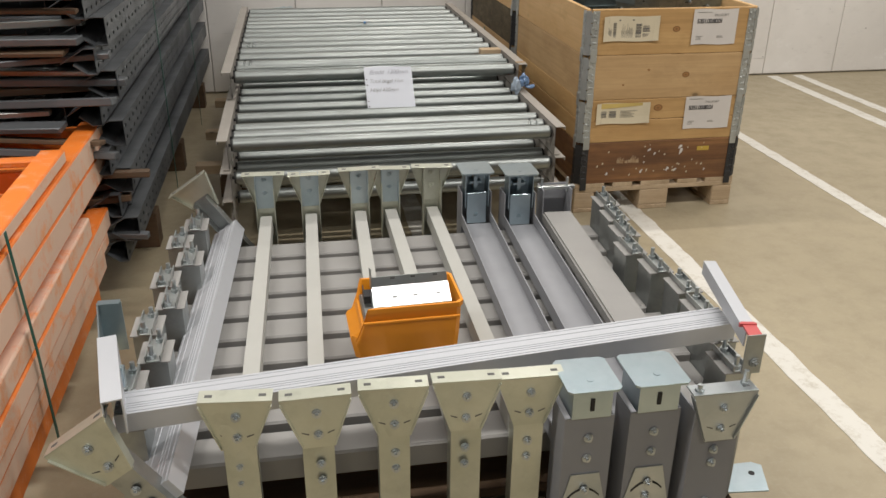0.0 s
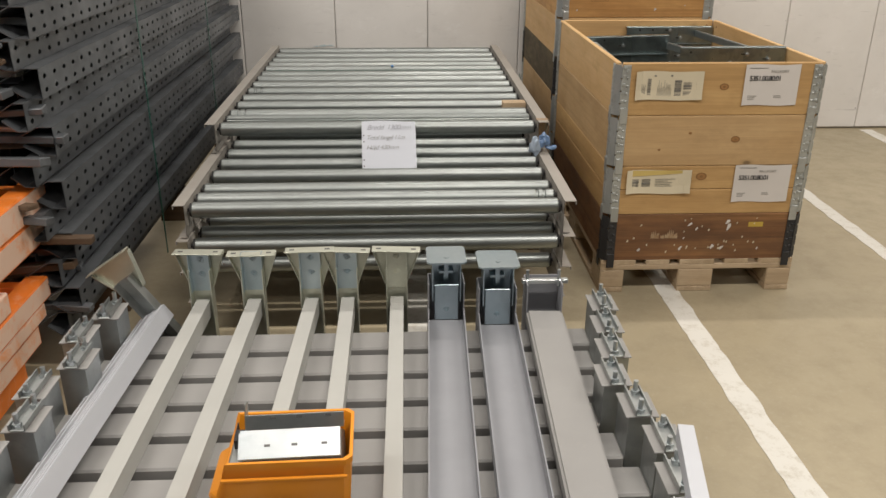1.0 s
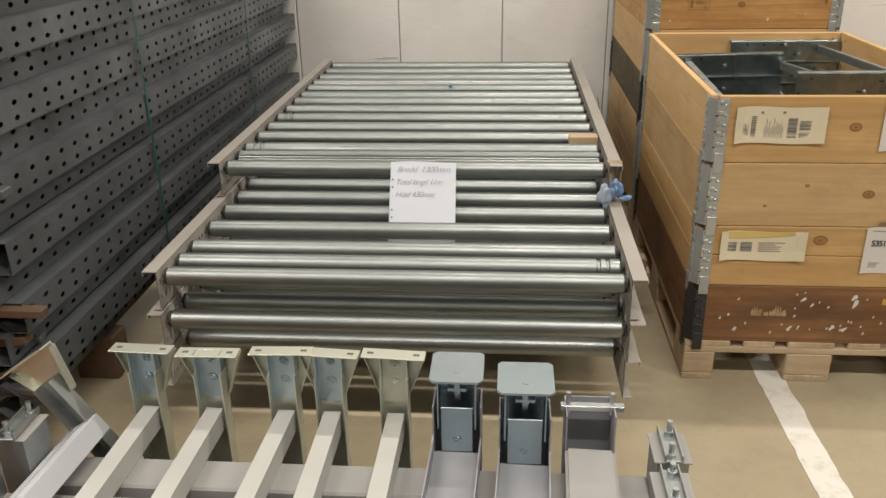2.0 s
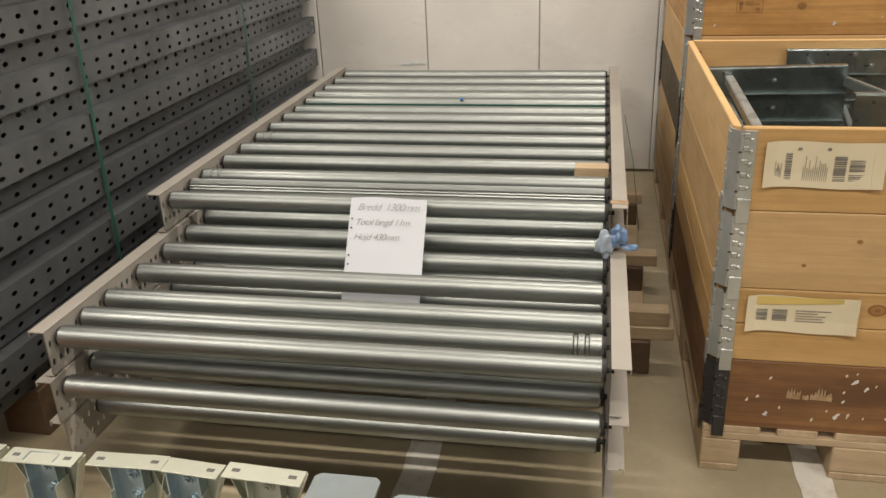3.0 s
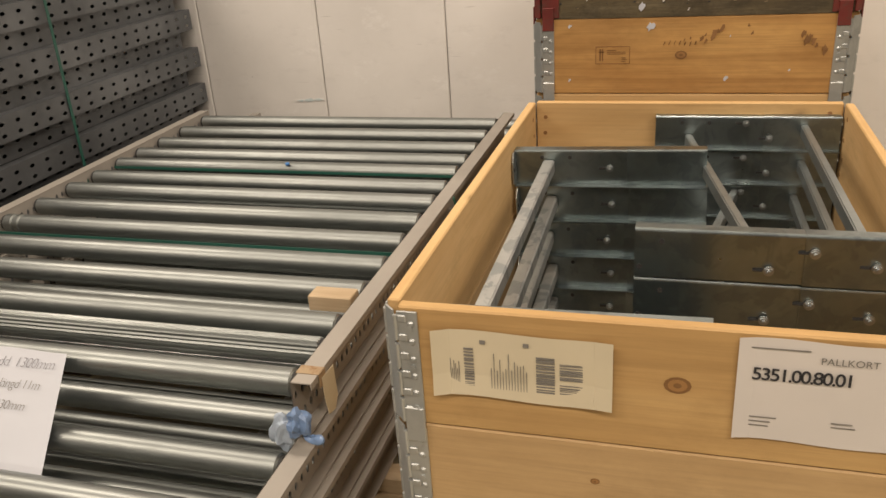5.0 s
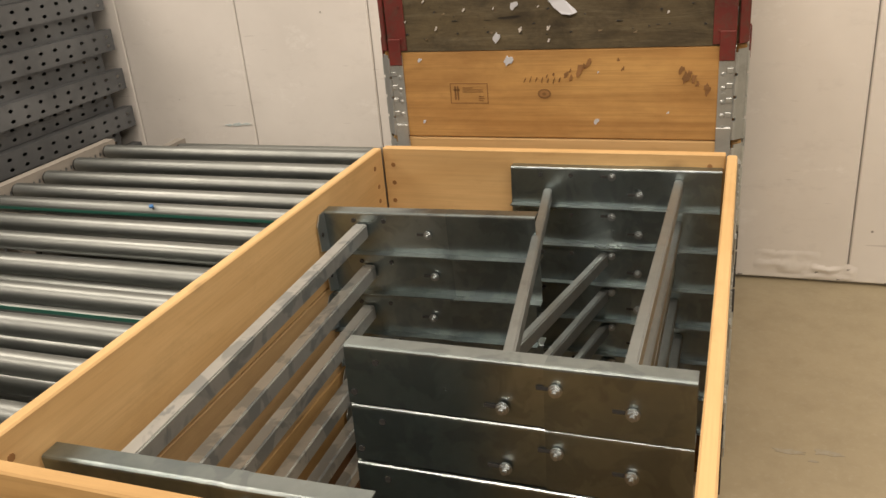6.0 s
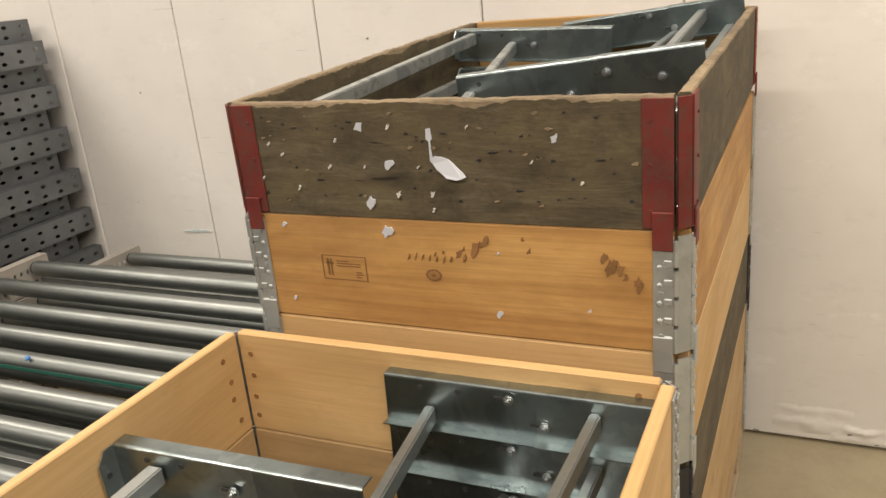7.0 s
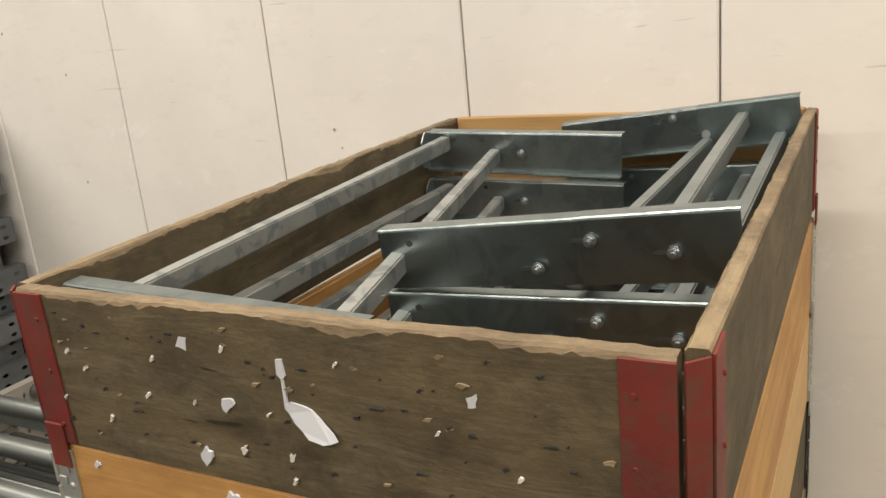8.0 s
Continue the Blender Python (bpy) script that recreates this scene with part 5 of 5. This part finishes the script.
for k, (dx, dy, z, tilt_up, turn, mat) in enumerate(((0.060, 0.030, 0.124, 36, 1, GALV), (0.044, 0.088, 0.124, 8, -1, BLACK), (0.064, 0.108, 0.134, 72, 1, GALV_DULL))):
    o = thing("zinc_bracket", BIN @ pose(dx, dy, z, tilt_up, 0, turn), "bright zinc angle bracket lying in the bin" if mat is GALV else "dull bracket standing behind the bright one in the bin", "bracket", "brackets in the bin")
    bm = B()
    box(bm, 0, 0.185, 0, 0.055 if k == 0 else 0.03, 0, 0.003, 0.0006)
    box(bm, 0, 0.185, 0, 0.003, -0.034, 0.0, 0.0006)
    box(bm, -0.002, 0.0, 0.0, 0.05, -0.03, 0.003)
    part("angle", bm, mat, o)
    for x in (0.045, 0.095, 0.15):
        bm = B()
        box(bm, x, x + 0.011, 0.022, 0.027, 0.0028, 0.0035, 0.0003)
        part("slot", bm, SLOT, o)
bm = B()
box(bm, 0.035, L - 0.02, 0.016, W - 0.016, 0.007, 0.105, 0.004)
solid("metal_block", bm, GALV_DULL, "dull metal stock filling the bin below the brackets", "metal stock", BIN)

# ---- stacked perforated posts ----
STACK_X, Y0, Y1 = -0.71, 2.78, 5.90


def post_mesh(length, h, depth, rows):
    bm = B()
    perforated(bm, length, 0.0, h, rows, 0.077, 0.0118, 0.0072)
    box(bm, -depth * 0.56, 0.0, 0, length, h - 0.0005, h + 0.0015)
    box(bm, -depth * 0.56, 0.0, 0, length, -0.0015, 0.0005)
    k = depth * 0.55
    prism(bm, [(-k, h + 0.0015), (-depth - 0.05, h - 0.046), (-depth - 0.05, h - 0.049), (-k, h - 0.0015)], 0, length, "y")
    prism(bm, [(-k, -0.0015), (-depth - 0.012, 0.030), (-depth - 0.012, 0.033), (-k, 0.0015)], 0, length, "y")
    return finish("post", bm, STEEL_GREY)


POST_A = post_mesh(Y1 - Y0, 0.088, 0.085, (0.021, 0.061))
POST_B = post_mesh(Y1 - Y0, 0.082, 0.06, (0.022, 0.060))
rng = random.Random(11)
PITCH = 0.1755
for k in range(8):
    z = 0.07 + PITCH * k
    for name_mesh, dz, set_back in ((POST_A, 0.0, 0.0), (POST_B, 0.0905, 0.048)) if k else ((POST_B, 0.0905, 0.048),):
        dx, dy = rng.uniform(-0.008, 0.008), rng.uniform(-0.05, 0.03)
        t = thing("steel_post", pose(STACK_X - set_back + dx, Y0 + dy, z + dz), "dull grey perforated steel post in a tall stack", "steel post", "stacked steel posts")
        part("web", name_mesh, STEEL_GREY, t)
    for c in range(1, 5) if k else ():
        t = thing("steel_post", pose(STACK_X - 0.15 * c, Y0 + rng.uniform(0.03, 0.25), z + (0.0 if c == 1 else rng.uniform(-0.01, 0.03))), "plain grey steel post deep in the tall stack", "steel post", "inner steel posts")
        ln, top = (3.0, 0.172) if c == 1 else (1.0, 0.13)
        bm = B()
        loft(bm, [(0, 0), (0, top), (0.09, top), (0.09, top - 0.03), (0.087, top - 0.03), (0.087, top - 0.003), (0.003, top - 0.003), (0.003, 0.003), (0.087, 0.003), (0.087, 0.03), (0.09, 0.03), (0.09, 0)], (-0.09, 0, 0), (-0.09, ln, 0))
        part("web", bm, STEEL_GREY, t)
    for j in range(5) if k else ():
        mat = (WOOD_OLD, STEEL_GREY, GALV_DULL, STEEL_GREY)[(j + k) % 4]
        o = new("wood_spacer" if mat is WOOD_OLD else "steel_rod", with_mat(plank(rng.uniform(0.6, 1.1), rng.uniform(0.012, 0.026), rng.uniform(0.03, 0.06)), mat))
        o.matrix_basis = pose(-1.22 + rng.uniform(-0.1, 0.05), Y0 + rng.uniform(-0.03, 0.07), z + 0.02 + 0.034 * j, rng.uniform(-14, 14), rng.uniform(-3, 3), rng.uniform(-12, 12))
        if mat is WOOD_OLD:
            tagged(o, "brown wooden spacer between layers of steel posts", "spacer", "spacers in the post stack")
        else:
            tagged(o, "dark steel bar lying across the post stack", "steel bar", "bars in the post stack")
for xx in (-0.8, -1.25):
    for yy in (3.3, 4.3, 5.6) if xx > -1 else (3.3,):
        o = new("timber_block", with_mat(plank(0.14, 0.155, 0.1, 0.003), WOOD_OLD))
        o.matrix_basis = pose(xx, yy, 0.0775)
        tagged(o, "dark wooden block under the post stack", "block", "blocks under the post stack")
for yy in (3.725, 4.955):
    bm = B()
    bar(bm, (STACK_X + 0.012, yy, 0.05), (STACK_X + 0.012, yy + 0.01, 1.475), 0.014, 0.0015, (1, 0, 0))
    bar(bm, (STACK_X + 0.012, yy + 0.01, 1.475), (STACK_X - 0.7, yy, 1.475), 0.014, 0.0015)
    solid("packing_strap", bm, STRAP_AND_REFLECTION, "green plastic strap round the stack of posts", "strap", group="straps round the posts")

# ---- orange rack frames ----


def rack_frame(x, y, z, w, length, h, yaw, label, rungs=4, mat=ORANGE, beam=0.07, worn=True):
    """A flat ladder frame: two box beams along y with cross members, the near beam's outer face worn pale."""
    t = thing("racking_ladder", pose(x, y, z, 0, 0, yaw), label, "racking ladder", "stacked racking ladders")
    for xx in (-beam, -w):
        bm = B()
        box(bm, xx, xx + beam, 0, length, 0, h, 0.004)
        b = part("beam", bm, mat, t)
        if xx == -beam and worn:
            bm = B()
            box(bm, 0.0003, 0.0013, 0.01, length - 0.01, 0.008, h - 0.006)
            part("worn_face", bm, ORANGE_PALE, b, "pale scuffed paint")
    for i in range(rungs):
        yy = 0.02 + (length - 0.09) * i / max(1, rungs - 1)
        bm = B()
        box(bm, -w + beam, -beam, yy, yy + 0.05, 0.012, h - 0.012, 0.003)
        part("cross_member", bm, mat, t)
    return t


RACKS = ((-0.815, 1.30, 0.10, 1.28, 0.075, 0.6, ORANGE, False), (-0.805, 1.25, 0.178, 1.44, 0.07, 0.5, ORANGE, True), (-0.80, 1.2, 0.251, 1.54, 0.048, 0.3, ORANGE_PALE, True), (-0.79, 1.15, 0.302, 1.64, 0.07, 0.5, ORANGE, True),
         (-0.795, 1.1, 0.375, 1.42, 0.068, 0.3, ORANGE_PALE, True), (-0.90, 1.1, 0.446, 1.68, 0.034, 0.4, ORANGE, False), (-0.797, 1.5, 0.483, 1.375, 0.09, 0.2, ORANGE, True), (-0.796, 1.5, 0.576, 1.38, 0.09, 0.1, ORANGE, True), (-0.80, 0.95, 0.669, 1.46, 0.042, 0.3, ORANGE, True))
for i, (x, y, z, ln, h, yaw, mat, worn) in enumerate(RACKS):
    rack_frame(x, y, z, 1.0, ln, h, yaw, "orange painted steel racking ladder, scuffed pale along its edge", mat=mat, worn=worn)
for xx in (-1.0, -1.6):
    o = new("timber_bearer", with_mat(plank(1.5, 0.1, 0.09), WOOD_RAW))
    o.matrix_basis = pose(xx, 1.95, 0.05, 0, 0, 90)
    tagged(o, "light timber bearer under the orange frames", "bearer", "bearers under the frames")
bm = B()
for a, b in (((-0.787, 1.75, 0.72), (-0.780, 1.76, 0.40)), ((-0.780, 1.76, 0.40), (-0.783, 1.78, 0.05))):
    bar(bm, a, b, 0.014, 0.002, (1, 0, 0))
solid("packing_strap", bm, STRAP_AND_REFLECTION, "green plastic strap round the orange frames", "strap")
